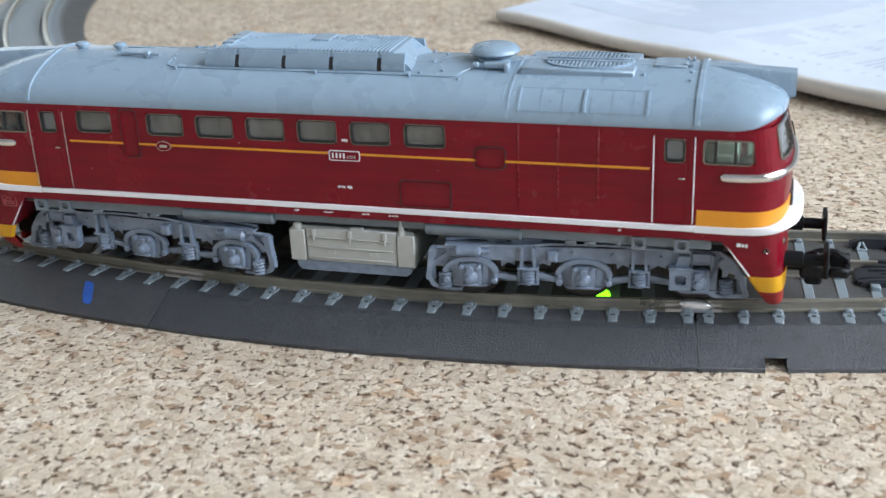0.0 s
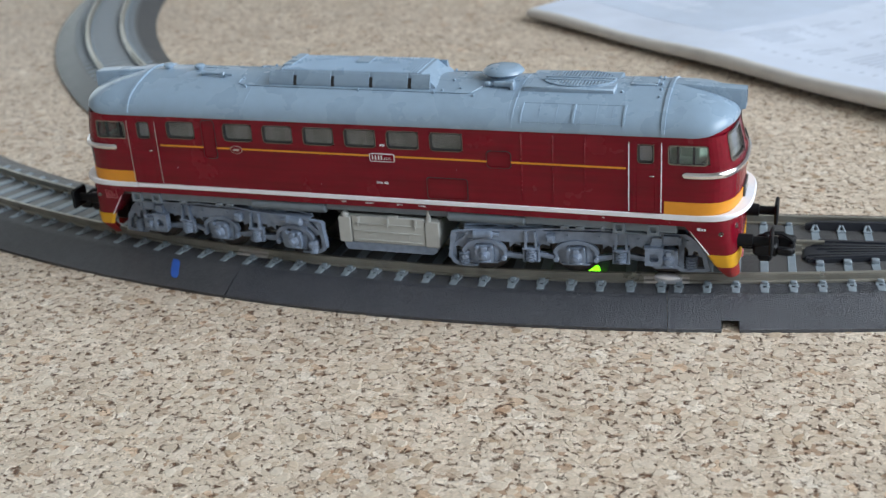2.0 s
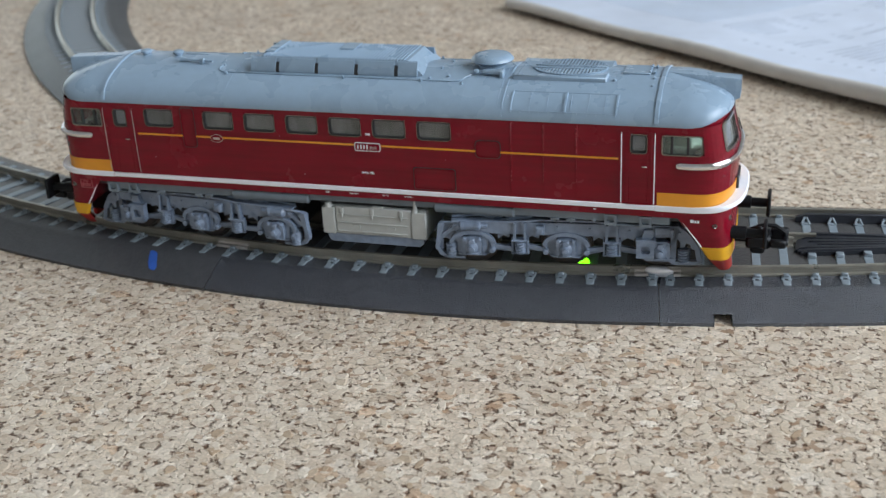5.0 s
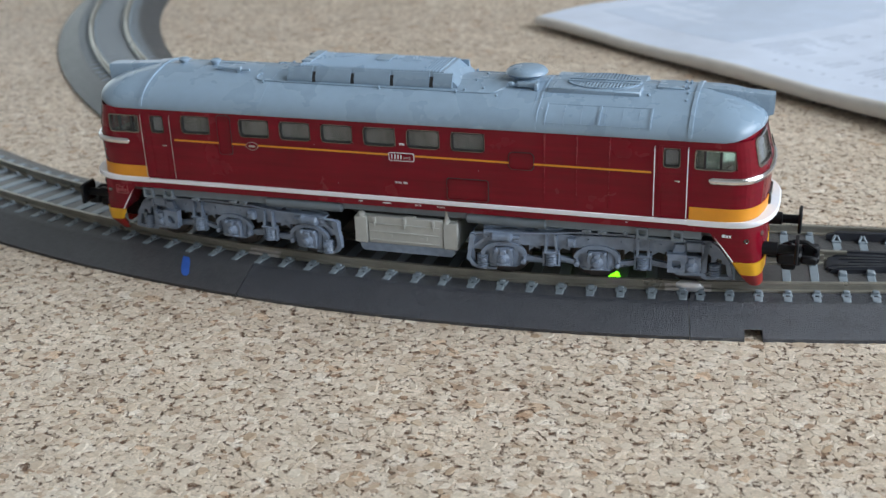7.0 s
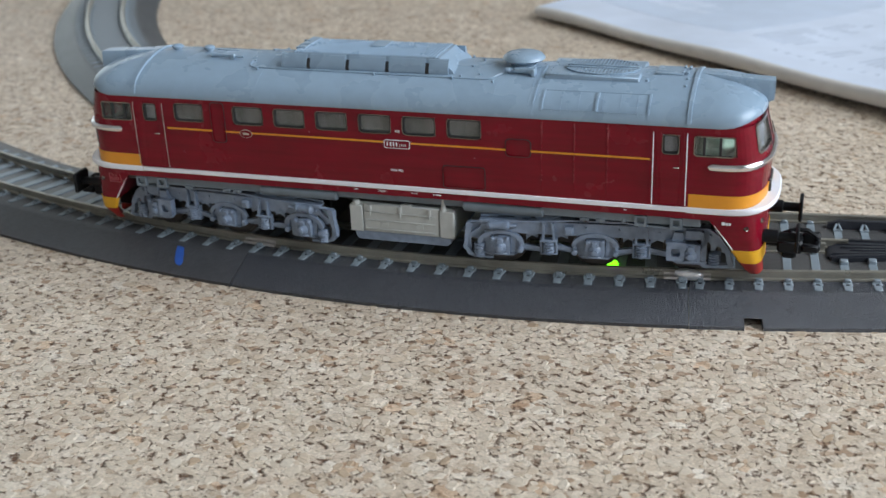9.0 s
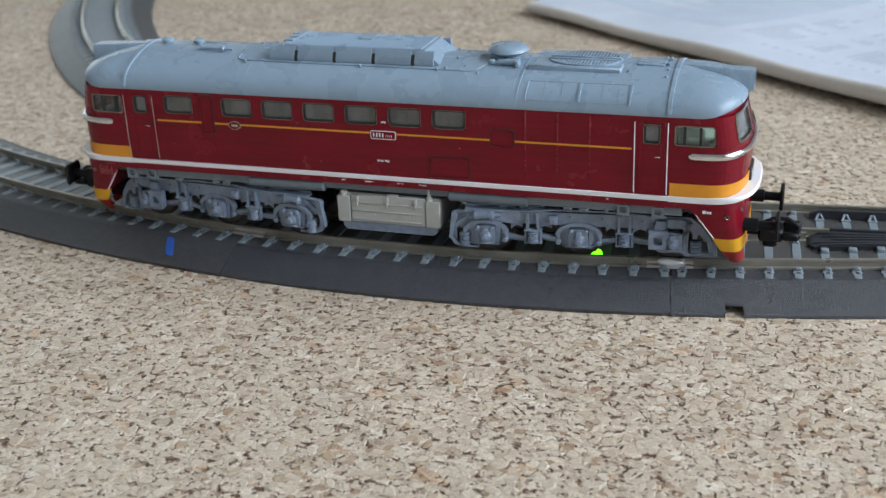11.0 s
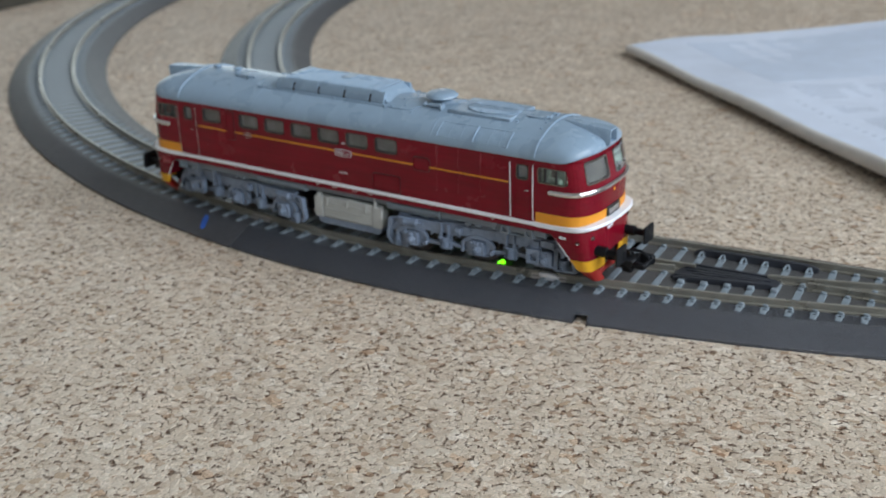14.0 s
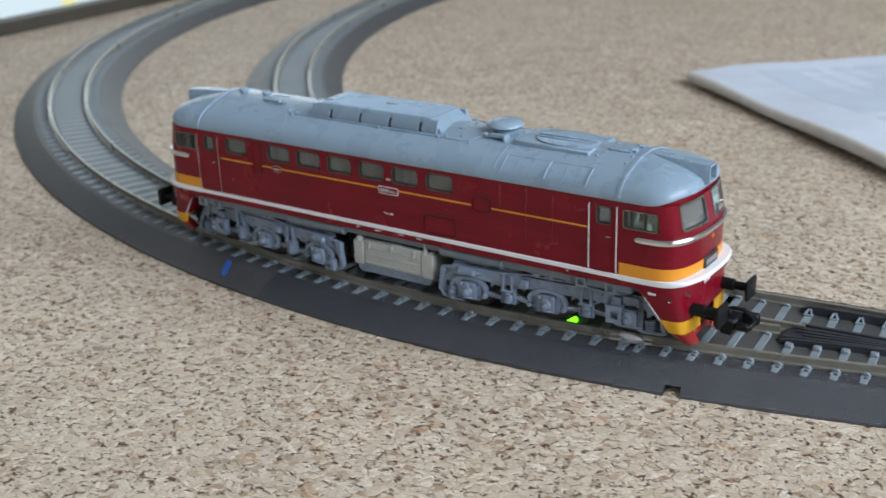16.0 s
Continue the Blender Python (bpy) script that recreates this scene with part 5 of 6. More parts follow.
# long exhaust housing
def housing():
    secs = []
    for x, k, yk in ((-2.86, 0.0, 1.0), (-2.80, 0.25, 1.0), (-2.66, 0.9, 1.0), (-2.60, 1.0, 1.0), (0.80, 1.0, 1.0), (0.84, 0.98, 1.0), (1.10, 0.25, 0.97), (1.17, 0.0, 0.96)):
        zt = 4.20 + 0.29 * k
        yt = 0.61 + 0.12 * (1 - k)
        secs.append([(x, y, z) for y, z in ((-0.72 * yk, 4.10), (-0.715 * yk, 4.20), (-yt * yk, max(zt, 4.21)), (0, max(zt, 4.25)), (yt * yk, max(zt, 4.21)), (0.715 * yk, 4.20), (0.72 * yk, 4.10))])
    h = part("exhaust_housing", Mesh().loft(secs), GREY, roof, "long grey housing with a ribbed top", 25)
    m = Mesh()
    for k in range(44):
        x = -2.55 + 0.0765 * k
        m.loft([[(x - 0.022, y, z), (x - 0.014, y, z + 0.034), (x + 0.010, y, z + 0.034), (x + 0.018, y, z)] for y, z in ((-0.635, 4.43), (-0.605, 4.485), (0, 4.488), (0.605, 4.485), (0.635, 4.43))])
    tagged(part("grille_ribs", m, GREY, h, "fine ribs of the grille"), kind="stuff")
    part("cover_plate", Mesh().box(-0.98, -0.62, 0.02, 0.55, 4.48, 4.54, 0.012), GREY, h)
    part("cover_plate", Mesh().box(-2.64, -2.40, -0.35, 0.62, 4.48, 4.54, 0.012), GREY, h)
    cuts = (-2.84, -2.20, -1.27, -0.34, 0.58, 1.06)
    for s in (-1, 1):
        for a, b in zip(cuts, cuts[1:]):
            prof = [(s * y, z) for y, z in ((-0.62, 4.15), (-0.735, 4.16), (-0.745, 4.25), (-0.645, 4.46), (-0.58, 4.47))]
            end = 0.0 if b > 1 else 0.045
            part("side_flap", Mesh().prism(prof, a + (0.045 if a > -2.5 else 0.0), b - end, "x"), GREY, h)
            if b < 1:
                # dark filler: the shade of the recess is put into its colour
                part("flap_gap_shade", Mesh().prism([(s * y, z) for y, z in ((-0.6, 4.13), (-0.725, 4.14), (-0.73, 4.22), (-0.63, 4.42), (-0.58, 4.43))], b - 0.045, b + 0.045, "x"), DARK, h)
        part("roof_pipe", Mesh().pipe([(x, s * y, roof_z(y) + 0.012) for x, y in ((-3.62, 0.52), (-3.66, 0.62), (-3.62, 0.74), (-3.5, 0.79), (-1.6, 0.81), (0, 0.82), (1.9, 0.84), (2.04, 0.80), (2.12, 0.68), (2.24, 0.55))], 0.018, 6), GREY, roof)
        for x in (-0.6, 1.18, -3.4):
            part("eyelet", Mesh().turned((x, s * 0.85, roof_z(0.85) - 0.01), (0, s * 0.3, 1), ((0, 0.03), (0.07, 0.03), (0.085, 0.015)), 8), GREY, roof)


housing()

dome = part("roof_dome", Mesh().turned((2.56, 0, 4.25), (0, 0, 1), ((0, 0.30), (0.05, 0.30), (0.06, 0.26), (0.12, 0.26), (0.13, 0.43), (0.16, 0.465), (0.20, 0.45), (0.26, 0.39), (0.29, 0.29), (0.302, 0.0)), 28), GREY, roof, "round grey mushroom-shaped roof vent")
for k in range(6):
    part("dome_bolt", Mesh().turned((2.57 + 0.3 * math.cos(k), 0.3 * math.sin(k), 4.52), (0, 0, 1), ((0, 0.018), (0.02, 0.016), (0.026, 0.006)), 6), GREY, dome)
part("roof_cylinder", Mesh().turned((2.28, -0.55, 4.28), (1, 0, 0), ((0, 0.03), (0.02, 0.055), (0.1, 0.055), (0.12, 0.03), (0.2, 0.03), (0.22, 0.06), (0.5, 0.07), (0.62, 0.09), (0.66, 0.09)), 10), GREY, roof, "small grey cylinder beside the vent")
part("roof_bracket", Mesh().box(2.86, 2.95, -0.66, -0.44, 4.15, 4.34, 0.02), GREY, roof)


def fan():
    b = part("fan_box", Mesh().box(3.15, 5.15, -0.68, 0.68, 4.04, 4.27, 0.03), GREY, roof, "flat grey box with a round fan grille")
    cx, rx, ry = 4.28, 0.80, 0.60
    n = 36
    m = Mesh()
    rows = []
    for r, z in ((1.0, 4.265), (1.0, 4.300), (0.95, 4.305), (0.92, 4.265)):
        rows.append([(cx + rx * r * math.cos(6.28318 * k / n), ry * r * math.sin(6.28318 * k / n), z) for k in range(n)])
    m.loft(rows, caps=False)
    part("grille_ring", m, GREY, b)
    part("fan_well", Mesh().loft([[(cx + rx * 0.94 * math.cos(6.28318 * k / n), ry * 0.94 * math.sin(6.28318 * k / n), z) for k in range(n)] for z in (4.260, 4.274)]), UNDER, b)
    for k in range(22):
        x = cx - rx + 2 * rx * (k + 0.5) / 22
        h = ry * math.sqrt(max(0.0, 1 - ((x - cx) / rx) ** 2)) * 0.97
        part("grille_bar", Mesh().box(x - 0.022, x + 0.022, -h, h, 4.277, 4.310, 0.008), GREY, b)
    part("grille_spine", Mesh().box(cx - rx * 0.95, cx + rx * 0.95, -0.03, 0.03, 4.305, 4.330, 0.008), GREY, b)
    part("grille_spine", Mesh().box(cx - rx * 0.95, cx + rx * 0.95, -0.2, -0.15, 4.305, 4.325, 0.008), GREY, b)
    for x in (3.25, 3.33, 3.41):
        for y in (-0.6, -0.38, -0.16, 0.05, 0.28, 0.5):
            part("box_rivet", Mesh().turned((x if int(y * 20) % 2 else x + 0.02, y, 4.265), (0, 0, 1), ((0, 0.02), (0.016, 0.018), (0.022, 0.006)), 6), GREY, b) if x == 3.25 or y in (-0.6, 0.05) else None


fan()
hatch = part("roof_hatch", Mesh().box(5.42, 6.0, -0.30, 0.30, 4.24, 4.293, 0.015), GREY, roof, "small grey roof hatch")
for y in (-0.2, 0.2):
    part("hinge", Mesh().rod((5.98, y - 0.07, 4.298), (5.98, y + 0.07, 4.298), 0.03, 8), GREY, hatch)
    part("hinge", Mesh().rod((6.08, y - 0.07, 4.292), (6.08, y + 0.07, 4.292), 0.03, 8), GREY, hatch)
for x in (-5.86, -5.02):
    part("roof_cap", Mesh().turned((x, 0, 4.25), (0, 0, 1), ((0, 0.085), (0.06, 0.085), (0.065, 0.13), (0.11, 0.135), (0.14, 0.10), (0.15, 0.0)), 14), GREY, roof, "small round roof cap")
part("air_horn", Mesh().turned((-4.75, -0.38, 4.29), (1, -0.12, 0.0), ((0, 0.07), (0.03, 0.06), (0.2, 0.035), (0.5, 0.03), (0.52, 0.06), (0.62, 0.06), (0.64, 0.03), (0.85, 0.025)), 10), GREY, roof, "slim grey air horn")
part("horn_foot", Mesh().box(-4.25, -4.15, -0.5, -0.38, 4.19, 4.29, 0.02), GREY, roof)
part("roof_strip_edge", Mesh().box(-4.9, -4.3, 0.1, 0.13, 4.25, 4.285, 0.006), GREY, roof)
for x, y in ((1.35, -0.75), (1.5, -0.3), (1.75, -0.65), (1.62, 0.2), (-3.6, -0.5), (-3.55, 0.4), (5.3, -0.6), (6.1, -0.75), (6.1, -0.45), (2.1, -0.9)):
    part("roof_stud", Mesh().turned((x, y, roof_z(y) - 0.01), (0, 0, 1), ((0, 0.035), (0.04, 0.032), (0.055, 0.012)), 8), GREY, roof)

# fuel tank between the bogies
def tank():
    t = part("fuel_tank", Mesh().box(-1.15, 1.27, -1.34, 1.34, 0.62, 1.30, 0.04), TANK, LOCO, "pale grey fuel and battery box", 30)
    belly = [(-1.08, 0.66), (-1.06, 0.5), (-0.98, 0.43), (1.10, 0.43), (1.19, 0.5), (1.22, 0.66)]
    part("tank_belly", Mesh().prism(belly, -1.36, 1.36), BOGIE, t, "darker grey tank belly")
    for s in (-1, 1):
        def w(a, b):
            return sorted((s * a, s * b))
        part("end_locker", Mesh().box(-1.17, -0.86, *w(1.30, 1.42), 0.63, 1.27, 0.02), TANK, t)
        part("end_locker", Mesh().box(0.95, 1.29, *w(1.30, 1.42), 0.63, 1.27, 0.02), TANK, t)
        p = part("locker_panel", Mesh().box(-0.84, 0.94, *w(1.32, 1.40), 0.64, 1.31, 0.02), TANK, t)
        for z in (1.12, 0.93, 0.72):
            part("panel_rib", Mesh().box(-0.80, 0.86, *w(1.39, 1.425), z - 0.012, z + 0.012, 0.006), TANK, p)
        for x in (-0.68, 0.04, 0.72):
            part("strap", Mesh().box(x - 0.04, x + 0.04, *w(1.39, 1.435), 1.14, 1.29, 0.012).box(x - 0.015, x + 0.015, *w(1.39, 1.44), 1.05, 1.15, 0.008), TANK, p)
        for x in (-0.35, 0.48):
            part("raised_plate", Mesh().box(x - 0.09, x + 0.09, *w(1.39, 1.415), 0.80, 0.89, 0.008), TANK, p)
        part("filler_cap", Mesh().turned((-1.02, s * 1.33, 1.25), (0, 0, 1), ((0, 0.09), (0.09, 0.085), (0.12, 0.05)), 12), TANK, t)
        part("filler_neck", Mesh().turned((1.03, s * 1.34, 1.25), (0, 0, 1), ((0, 0.085), (0.12, 0.05), (0.3, 0.035)), 10), TANK, t)
        part("panel_lug", Mesh().box(0.04, 0.30, *w(1.30, 1.40), 1.29, 1.345, 0.012), TANK, t)


tank()

# underframe gear along both sides
for s in (-1, 1):
    def w(a, b):
        return sorted((s * a, s * b))
    for x0, x1 in ((-3.35, -1.45), (1.5, 3.3)):
        part("air_reservoir", Mesh().turned((x0, s * 1.335, 1.445), (1, 0, 0), ((0, 0.09), (0.03, 0.135), (x1 - x0 - 0.03, 0.135), (x1 - x0, 0.09)), 16), UNDER, LOCO, "grey air reservoir cylinder")
    part("under_rail", Mesh().box(-6.6, -1.45, *w(1.2, 1.405), 1.375, 1.585, 0.02).box(-1.5, 1.6, *w(1.2, 1.37), 1.40, 1.585, 0.02).box(1.55, 6.6, *w(1.2, 1.405), 1.375, 1.585, 0.02), UNDER, LOCO, "grey underframe rail")
    # added dark sheet: stops the see-through and stands for shade under the body
    part("underframe_shade_sheet", Mesh().box(-6.5, 6.5, *w(1.05, 1.15), 1.30, 1.56, 0.01), DARK, LOCO)
    part("tank_carrier", Mesh().box(-1.25, 1.35, *w(1.1, 1.26), 1.30, 1.50, 0.02), DARK, LOCO)
    for x0, x1 in ((5.25, 6.25), (-6.55, -5.75)):
        m = Mesh().box(x0 + 0.2, x1 - 0.2, *w(1.25, 1.38), 1.36, 1.57, 0.01).box(x0, x1, *w(1.25, 1.43), 1.30, 1.335, 0.01)
        for a in (x0, x1 - 0.27):
            m.hoop(round_rect(a, a + 0.25, 1.32, 1.56, 0.02), round_rect(a + 0.05, a + 0.20, 1.38, 1.52, 0.04), *w(1.34, 1.47))
        part("step_box", m, UNDER, LOCO, "grey step box")
    for x in (4.18, 4.52, -4.22, -3.95, -5.2):
        part("underframe_fitting", Mesh().turned((x, s * 1.37, 1.40), (0, 0, -1), ((0, 0.06), (0.05, 0.06), (0.06, 0.04), (0.10, 0.045), (0.12, 0.02)), 8).box(x - 0.10, x + 0.10, *w(1.30, 1.43), 1.33, 1.40, 0.015), UNDER, LOCO)


# bogies
def bogie(cx, cy, turn, flip):
    m = Mesh()
    for s in (-1, 1):
        def w(a, b):
            return sorted((s * a, s * b))
        # main beam with a thin top flange, thinner towards both ends
        m.prism([(-2.42, 1.08), (-2.5, 0.96), (-2.36, 0.88), (-1.55, 0.82), (1.5, 0.80), (2.3, 0.83), (2.45, 0.94), (2.35, 1.06), (1.5, 1.08), (-0.4, 1.10), (-1.5, 1.10)], *w(1.0, 1.12))
        m.prism([(-2.5, 1.12), (-2.5, 1.08), (-1.25, 1.085), (-0.9, 1.11), (-0.55, 1.145), (0.6, 1.14), (1.1, 1.085), (2.4, 1.06), (2.4, 1.10), (1.1, 1.125), (0.6, 1.18), (-0.55, 1.185), (-0.9, 1.15), (-1.25, 1.125)], *w(0.93, 1.15))
        # inner end: upright strip, slanting stay, foot
        m.prism([(-2.80, 1.02), (-2.72, 1.04), (-2.66, 0.98), (-2.74, 0.70), (-2.80, 0.42), (-2.86, 0.40), (-2.88, 0.44), (-2.84, 0.72)], *w(1.0, 1.13))
        m.prism([(-2.78, 0.74), (-2.46, 0.96), (-2.36, 0.96), (-2.36, 0.88), (-2.48, 0.86), (-2.74, 0.66)], *w(1.02, 1.10))
        m.prism([(-2.86, 0.46), (-2.78, 0.28), (-2.62, 0.21), (-2.22, 0.20), (-2.22, 0.25), (-2.58, 0.27), (-2.70, 0.33), (-2.80, 0.48)], *w(1.0, 1.12))
        m.prism([(-2.82, 0.98), (-2.70, 1.02), (-2.40, 0.98), (-2.28, 0.86), (-2.30, 0.64), (-2.36, 0.62), (-2.40, 0.70), (-2.47, 0.72), (-2.50, 0.64), (-2.58, 0.62), (-2.64, 0.66), (-2.80, 0.62)], *w(0.97, 1.03))
        m.prism([(-2.84, 0.66), (-2.72, 0.66), (-2.70, 0.40), (-2.74, 0.30), (-2.86, 0.36)], *w(0.97, 1.04))
        # outer end: cheek plate with a hooked notch, then a slender foot
        m.prism([(2.28, 1.06), (2.44, 1.04), (2.62, 0.90), (2.80, 0.62), (2.86, 0.34), (2.90, 0.24), (2.82, 0.22), (2.76, 0.34), (2.72, 0.56), (2.66, 0.56), (2.62, 0.68), (2.54, 0.70), (2.50, 0.60), (2.42, 0.60), (2.42, 0.72), (2.36, 0.80), (2.26, 0.62), (2.22, 0.62)], *w(1.0, 1.12))
        m.prism([(2.2, 0.25), (2.3, 0.19), (2.8, 0.20), (2.86, 0.26), (2.8, 0.28), (2.3, 0.27)], *w(1.0, 1.12))
        # flat arches over the axle boxes, ending in rounded drop links, and horn guides
        for ax in (-2.05, 0.0):
            th = [math.pi * k / 14 for k in range(15)]
            m.prism([(ax + 0.51 * math.cos(t), 0.575 + 0.315 * math.sin(t)) for t in th] + [(ax + 0.415 * math.cos(t), 0.575 + 0.225 * math.sin(t)) for t in th[::-1]], *w(1.06, 1.155))
            for q in (-1, 1):
                m.rod((ax + q * 0.455, s * 1.115, 0.62), (ax + q * 0.44, s * 1.115, 0.45), 0.042, 8)
                m.turned((ax + q * 0.44, s * 1.06, 0.44), (0, s, 0), ((0, 0.065), (0.13, 0.065), (0.15, 0.045)), 10)
                m.prism([(ax + q * 0.22, 0.86), (ax + q * 0.36, 0.86), (ax + q * 0.33, 0.60), (ax + q * 0.30, 0.30), (ax + q * 0.21, 0.30), (ax + q * 0.22, 0.56)], *w(1.0, 1.12))
            for q in (-1, 1):
                m.prism([(ax + q * 0.235, 0.30), (ax + q * 0.36, 0.32), (ax + q * 0.43, 0.55), (ax + q * 0.42, 0.66), (ax + q * 0.32, 0.80), (ax + q * 0.235, 0.84)], *w(0.98, 1.085))
            m.prism([(ax - 0.24, 0.755), (ax + 0.24, 0.755), (ax + 0.24, 0.86), (ax - 0.24, 0.86)], *w(0.98, 1.08))
            m.prism([(ax - 0.34, 0.345), (ax - 0.28, 0.30), (ax + 0.28, 0.30), (ax + 0.34, 0.345), (ax + 0.28, 0.345), (ax - 0.28, 0.345)], *w(1.0, 1.15))
        for q in (-1, 1):
            m.prism([(2.0 + q * 0.22, 0.86), (2.0 + q * 0.34, 0.86), (2.0 + q * 0.33, 0.28), (2.0 + q * 0.22, 0.28)], *w(1.0, 1.12))
        m.prism([(1.62, 0.34), (1.72, 0.27), (2.3, 0.27), (2.36, 0.34)], *w(1.0, 1.14))
        # brackets and seats of the coil springs, with links to the arches
        for bx in (-1.0, 0.98):
            for q in (-1, 1):
                m.prism([(bx + q * 0.10 - 0.028, 1.10), (bx + q * 0.10 + 0.028, 1.10), (bx + q * 0.12 + 0.026, 0.70), (bx + q * 0.12 - 0.026, 0.70)], *w(1.06, 1.20))
                m.box(*sorted((bx + q * 0.14, bx + q * 0.19)), *w(1.04, 1.15), 0.40, 0.71, 0.012)
            m.box(bx - 0.19, bx + 0.19, *w(1.03, 1.22), 0.67, 0.72, 0.015)
            m.box(bx - 0.20, bx + 0.20, *w(1.02, 1.17), 0.36, 0.40, 0.015)
        for a, b, za, zb in ((-1.62, -1.18, 0.52, 0.47), (-0.84, -0.48, 0.54, 0.47), (0.48, 0.82, 0.47, 0.52), (1.14, 1.62, 0.55, 0.46)):
            m.prism([(a, za + 0.045), (b, zb + 0.045), (b, zb - 0.045), (a, za - 0.045)], *w(1.02, 1.11))
            m.rod((a, s * 0.96, za - 0.13), (b, s * 0.96, zb - 0.10), 0.03, 6)
        for a, b in ((-1.5, -1.25), (-0.9, -0.6), (0.58, 0.8), (1.16, 1.45)):
            m.prism([(a, 0.82), (b, 0.82), (b, 0.70), ((a + b) / 2, 0.75), (a, 0.66)], *w(0.94, 1.04))
        # brake cylinder, boxes and pipework on the beam
        m.turned((-2.32, s * 1.14, 1.0), (1, 0, 0), ((0, 0.05), (0.04, 0.10), (0.44, 0.10), (0.48, 0.05), (0.62, 0.045)), 12)
        for x in (-2.28, -1.96):
            m.turned((x, s * 1.14, 1.0), (1, 0, 0), ((0, 0.115), (0.06, 0.115)), 12)
        m.box(-0.66, -0.46, *w(1.08, 1.25), 0.85, 1.05, 0.025)
        m.box(-0.63, -0.49, *w(1.23, 1.265), 0.90, 1.02, 0.015)
        m.box(-1.3, -0.82, *w(0.78, 1.02), 1.12, 1.22, 0.02)
        m.turned((-1.25, s * 0.95, 1.20), (1, 0, 0.06), ((0, 0.06), (0.4, 0.06), (0.42, 0.09), (0.5, 0.09)), 8)
        m.box(-1.75, -1.55, *w(0.85, 1.0), 1.10, 1.24, 0.03)
        m.rod((-2.75, s * 1.05, 1.02), (-2.35, s * 1.13, 1.08), 0.035, 7)
        m.pipe([(-2.5, s * 0.98, 1.16), (-1.9, s * 0.96, 1.19), (-1.4, s * 0.98, 1.14)], 0.028, 6)
        # sand box in front of the outer axle: a thick square frame on a bracket
        m.hoop(round_rect(1.50, 1.88, 0.40, 0.80, 0.02), round_rect(1.60, 1.79, 0.50, 0.68, 0.04), *w(1.14, 1.30))
        m.box(1.48, 1.90, *w(1.12, 1.31), 0.79, 0.83, 0.01)
        m.box(1.60, 1.80, *w(1.10, 1.18), 0.48, 0.70, 0.01)
        m.prism([(1.60, 0.82), (1.84, 0.82), (1.84, 1.02), (1.66, 1.02)], *w(1.08, 1.22))
        m.box(1.88, 2.24, *w(1.08, 1.22), 0.90, 1.08, 0.02)
        m.box(2.20, 2.27, *w(1.08, 1.25), 0.86, 1.06, 0.01)
        for x, z in ((-2.4, 0.98), (-0.2, 1.0), (0.5, 0.98), (1.35, 0.96), (2.4, 0.94)):
            m.turned((x, s * 1.11, z), (0, s, 0), ((0, 0.03), (0.03, 0.026), (0.04, 0.01)), 7)
    m.box(-1.3, -0.8, -1.0, 1.0, 0.85, 1.05, 0.03).box(0.8, 1.2, -1.0, 1.0, 0.85, 1.05, 0.03)
    b = part("bogie", m, BOGIE, LOCO, "grey three-axle bogie frame", 35, at=Matrix.Translation(sc((cx, cy, LIFT))) @ Matrix.Rotation(turn + (math.pi if flip else 0), 4, "Z"))
    spring = data_of("coil_spring", Mesh().spring((0, 0, 0.38), 0.108, 0.036, 0.31, 5).turned((0, 0, 0.36), (0, 0, 1), ((0, 0.085), (0.34, 0.085)), 8), BOGIE)
    wheel = data_of("wheel", Mesh().turned((0, -0.065, 0), (0, 1, 0), ((0, 0.40), (0.005, 0.50), (0.02, 0.525), (0.10, 0.53), (0.105, 0.575), (0.125, 0.585), (0.14, 0.57), (0.142, 0.40), (0.11, 0.36), (0.11, 0.1)), 32), WHEEL)
    axle_box = data_of("axle_box", Mesh().prism([(-0.20, -0.20), (0.20, -0.20), (0.215, -0.05), (0.20, 0.14), (0.10, 0.215), (-0.10, 0.215), (-0.20, 0.14), (-0.215, -0.05)], -0.16, 0.06).turned((0, -0.14, -0.03), (0, -1, 0), ((0, 0.14), (0.04, 0.14), (0.08, 0.10), (0.09, 0.075), (0.15, 0.07), (0.16, 0.03)), 14).turned((-0.16, -0.1, 0.17), (0, -1, 0), ((0, 0.05), (0.09, 0.05), (0.11, 0.03)), 8).turned((0.16, -0.1, 0.17), (0, -1, 0), ((0, 0.05), (0.09, 0.05), (0.11, 0.03)), 8).box(-0.07, 0.07, -0.22, -0.1, 0.06, 0.18, 0.02).box(-0.15, 0.15, -0.20, -0.1, -0.20, -0.15, 0.015), BOGIE)
    inner = data_of("wheel_axle", Mesh().rod((0, -0.7, 0), (0, 0.7, 0), 0.09, 12), DARK)
    for ax in (-2.05, 0.0, 2.0):
        a = new("axle", inner)
        a.parent, a.matrix_basis = b, Matrix.Translation(sc((ax, 0, 0.525)))
        for s in (-1, 1):
            o = new("wheel", wheel)
            o.parent, o.matrix_basis = b, Matrix.Translation(sc((ax, s * 0.745, 0.525))) @ Matrix.Rotation(0 if s < 0 else math.pi, 4, "Z")
            o = new("axle_box", axle_box)
            o.parent, o.matrix_basis = b, Matrix.Translation(sc((ax, s * 1.06, 0.545))) @ Matrix.Rotation(0 if s < 0 else math.pi, 4, "Z")
    for s in (-1, 1):
        for x, y in ((-1.0, 1.11), (0.98, 1.11), (-2.52, 1.06), (2.50, 1.06)):
            o = new("coil_spring", spring)
            o.parent, o.matrix_basis = b, Matrix.Translation(sc((x, s * y, 0 if abs(x) < 2 else -0.15)))
    return b


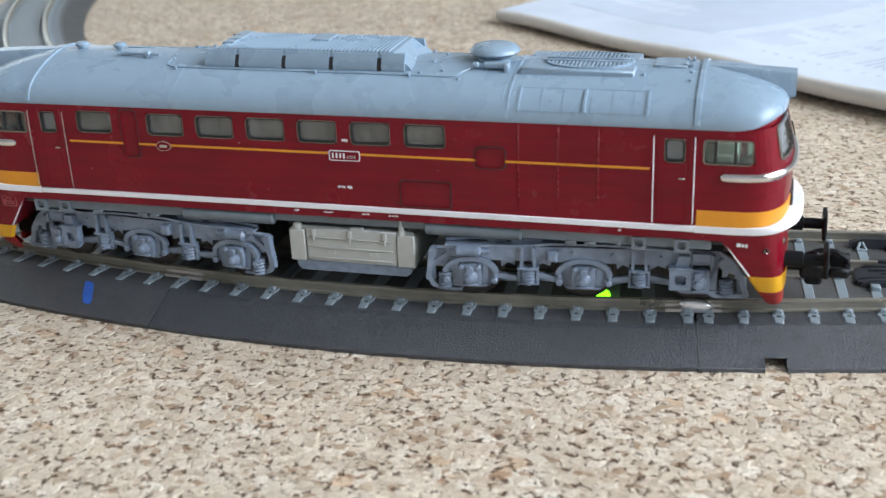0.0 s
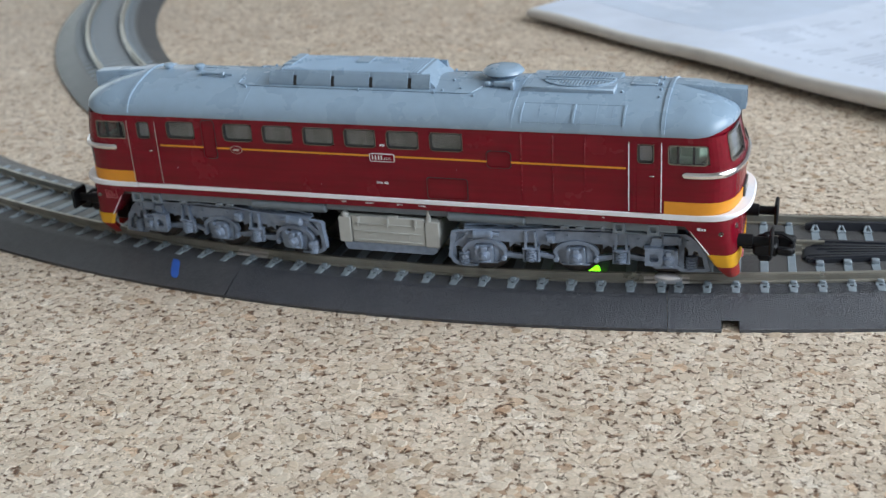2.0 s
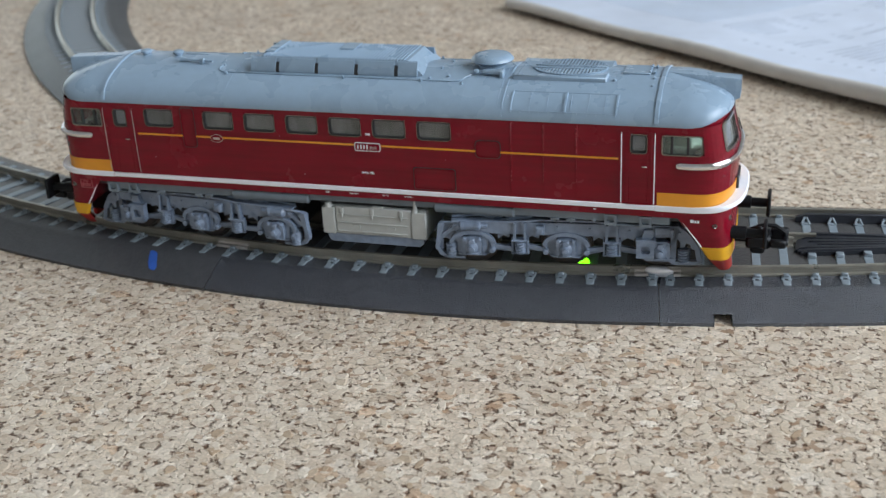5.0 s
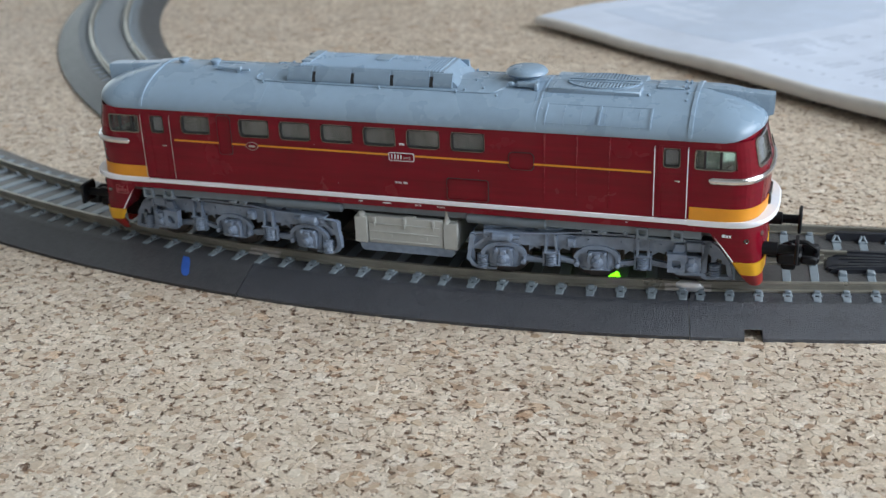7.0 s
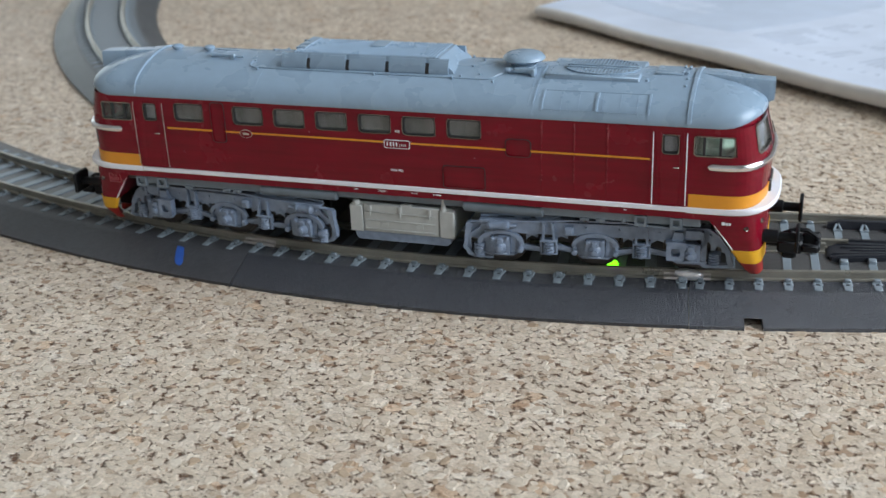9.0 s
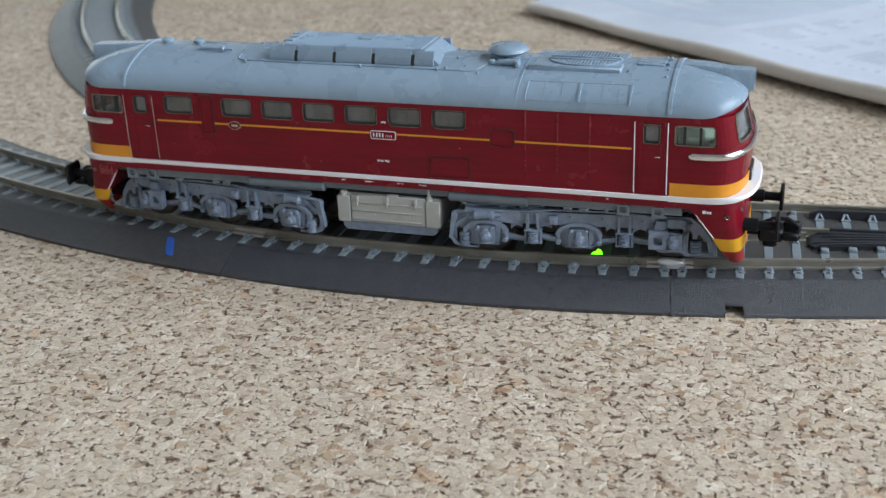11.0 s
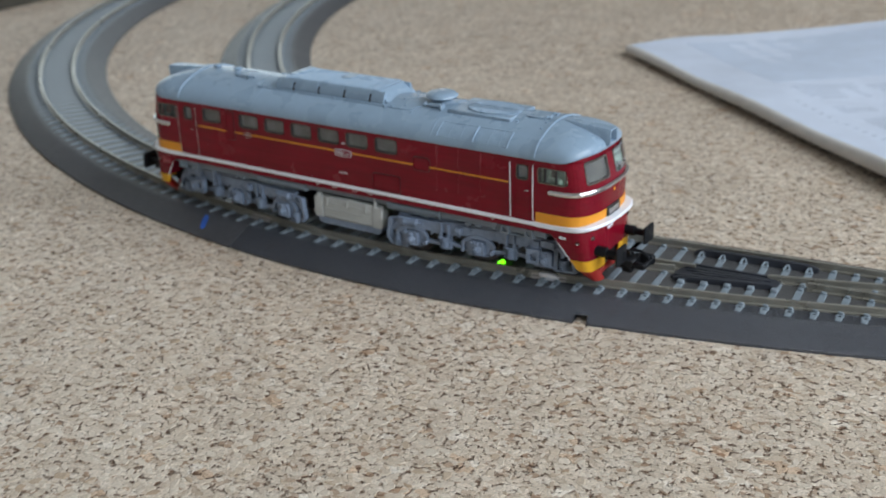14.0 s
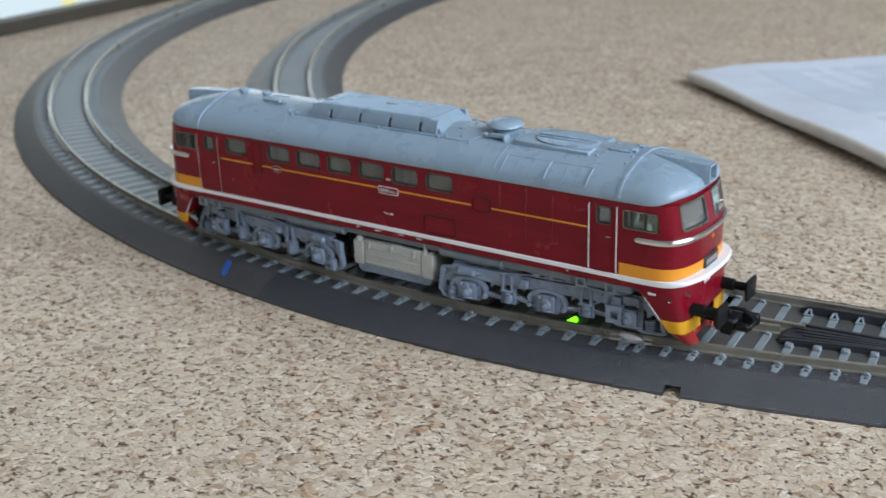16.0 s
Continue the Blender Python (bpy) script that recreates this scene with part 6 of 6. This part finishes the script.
bogie(4.26, -0.10, 0.112, False)
bogie(-4.23, -0.10, -0.105, True)
part("gear_block", Mesh().box(2.0, 6.6, -0.5, 0.5, 0.35, 1.5, 0.05), DARK, LOCO, "dark gearbox over the axles")
part("gear_block", Mesh().box(-6.6, -2.0, -0.5, 0.5, 0.35, 1.5, 0.05), DARK, LOCO, "dark gearbox over the axles")

# hanger with a small pale plug, and frayed wire ends over the bogies
for s in (-1, 1):
    part("hanger", Mesh().prism([(4.86, 1.57), (5.16, 1.57), (5.08, 1.42), (4.95, 1.42)], *sorted((s * 1.30, s * 1.43))).turned((5.01, s * 1.37, 1.44), (0, 0, -1), ((0, 0.07), (0.06, 0.07), (0.1, 0.03)), 10), UNDER, LOCO)
    for x0 in (2.75, 4.62):
        for k in range(3):
            part("wire_end", Mesh().pipe([(x0 + 0.06 * k, s * 1.0, 1.36), (x0 + 0.10 + 0.06 * k, s * 1.12, 1.40), (x0 + 0.20 + 0.06 * k, s * 1.17, 1.33)], 0.009, 5), SILVER, LOCO, "thin bare wire end")
    part("contact_strip", Mesh().prism([(2.0, 1.36), (2.3, 1.42), (2.5, 1.42), (2.5, 1.39), (2.3, 1.38), (2.05, 1.33)], *sorted((s * 0.95, s * 1.03))), TANK, LOCO, "bent pale contact strip")

# green indicator lamp glowing between the rails
led = thing("indicator_lamp", (4.60, -0.40, 0.455), "small lit green indicator lamp between the rails", "indicator lamp")
part("lens", Mesh().loft([[(x, 0.14 * w * math.cos(t), 0.02 + 0.085 * w * (1 + math.sin(t)) + 0.40 * x) for t in [6.28318 * k / 12 for k in range(12)]] for x, w in ((-0.17, 0.1), (-0.13, 0.4), (-0.05, 0.7), (0.06, 0.9), (0.12, 0.6), (0.15, 0.2))]), LED, led)
part("lamp_base", Mesh().box(-0.2, 0.2, -0.14, 0.14, -0.06, 0.04, 0.02), BLACK, led)

dust, rnd = Mesh(), random.Random(8)
for k in range(8):
    x, z, r = rnd.uniform(-6.2, 6.3), rnd.uniform(1.9, 3.4), rnd.uniform(0.004, 0.008)
    dust.box(x - r, x + r * rnd.uniform(0.6, 1.6), -HW - 0.006, -HW + 0.002, z - r * 0.7, z + r * 0.7, 0.002)
for k in range(7):
    x, y, r = rnd.uniform(-6.0, 6.0), rnd.uniform(-1.3, -0.2), rnd.uniform(0.006, 0.012)
    z = roof_z(y)
    dust.box(x - r, x + r, y - r, y + r, z - 0.006, z + 0.008, 0.003)
tagged(part("dust_specks", dust, PAPER, LOCO, "pale specks of dust"), kind="stuff")
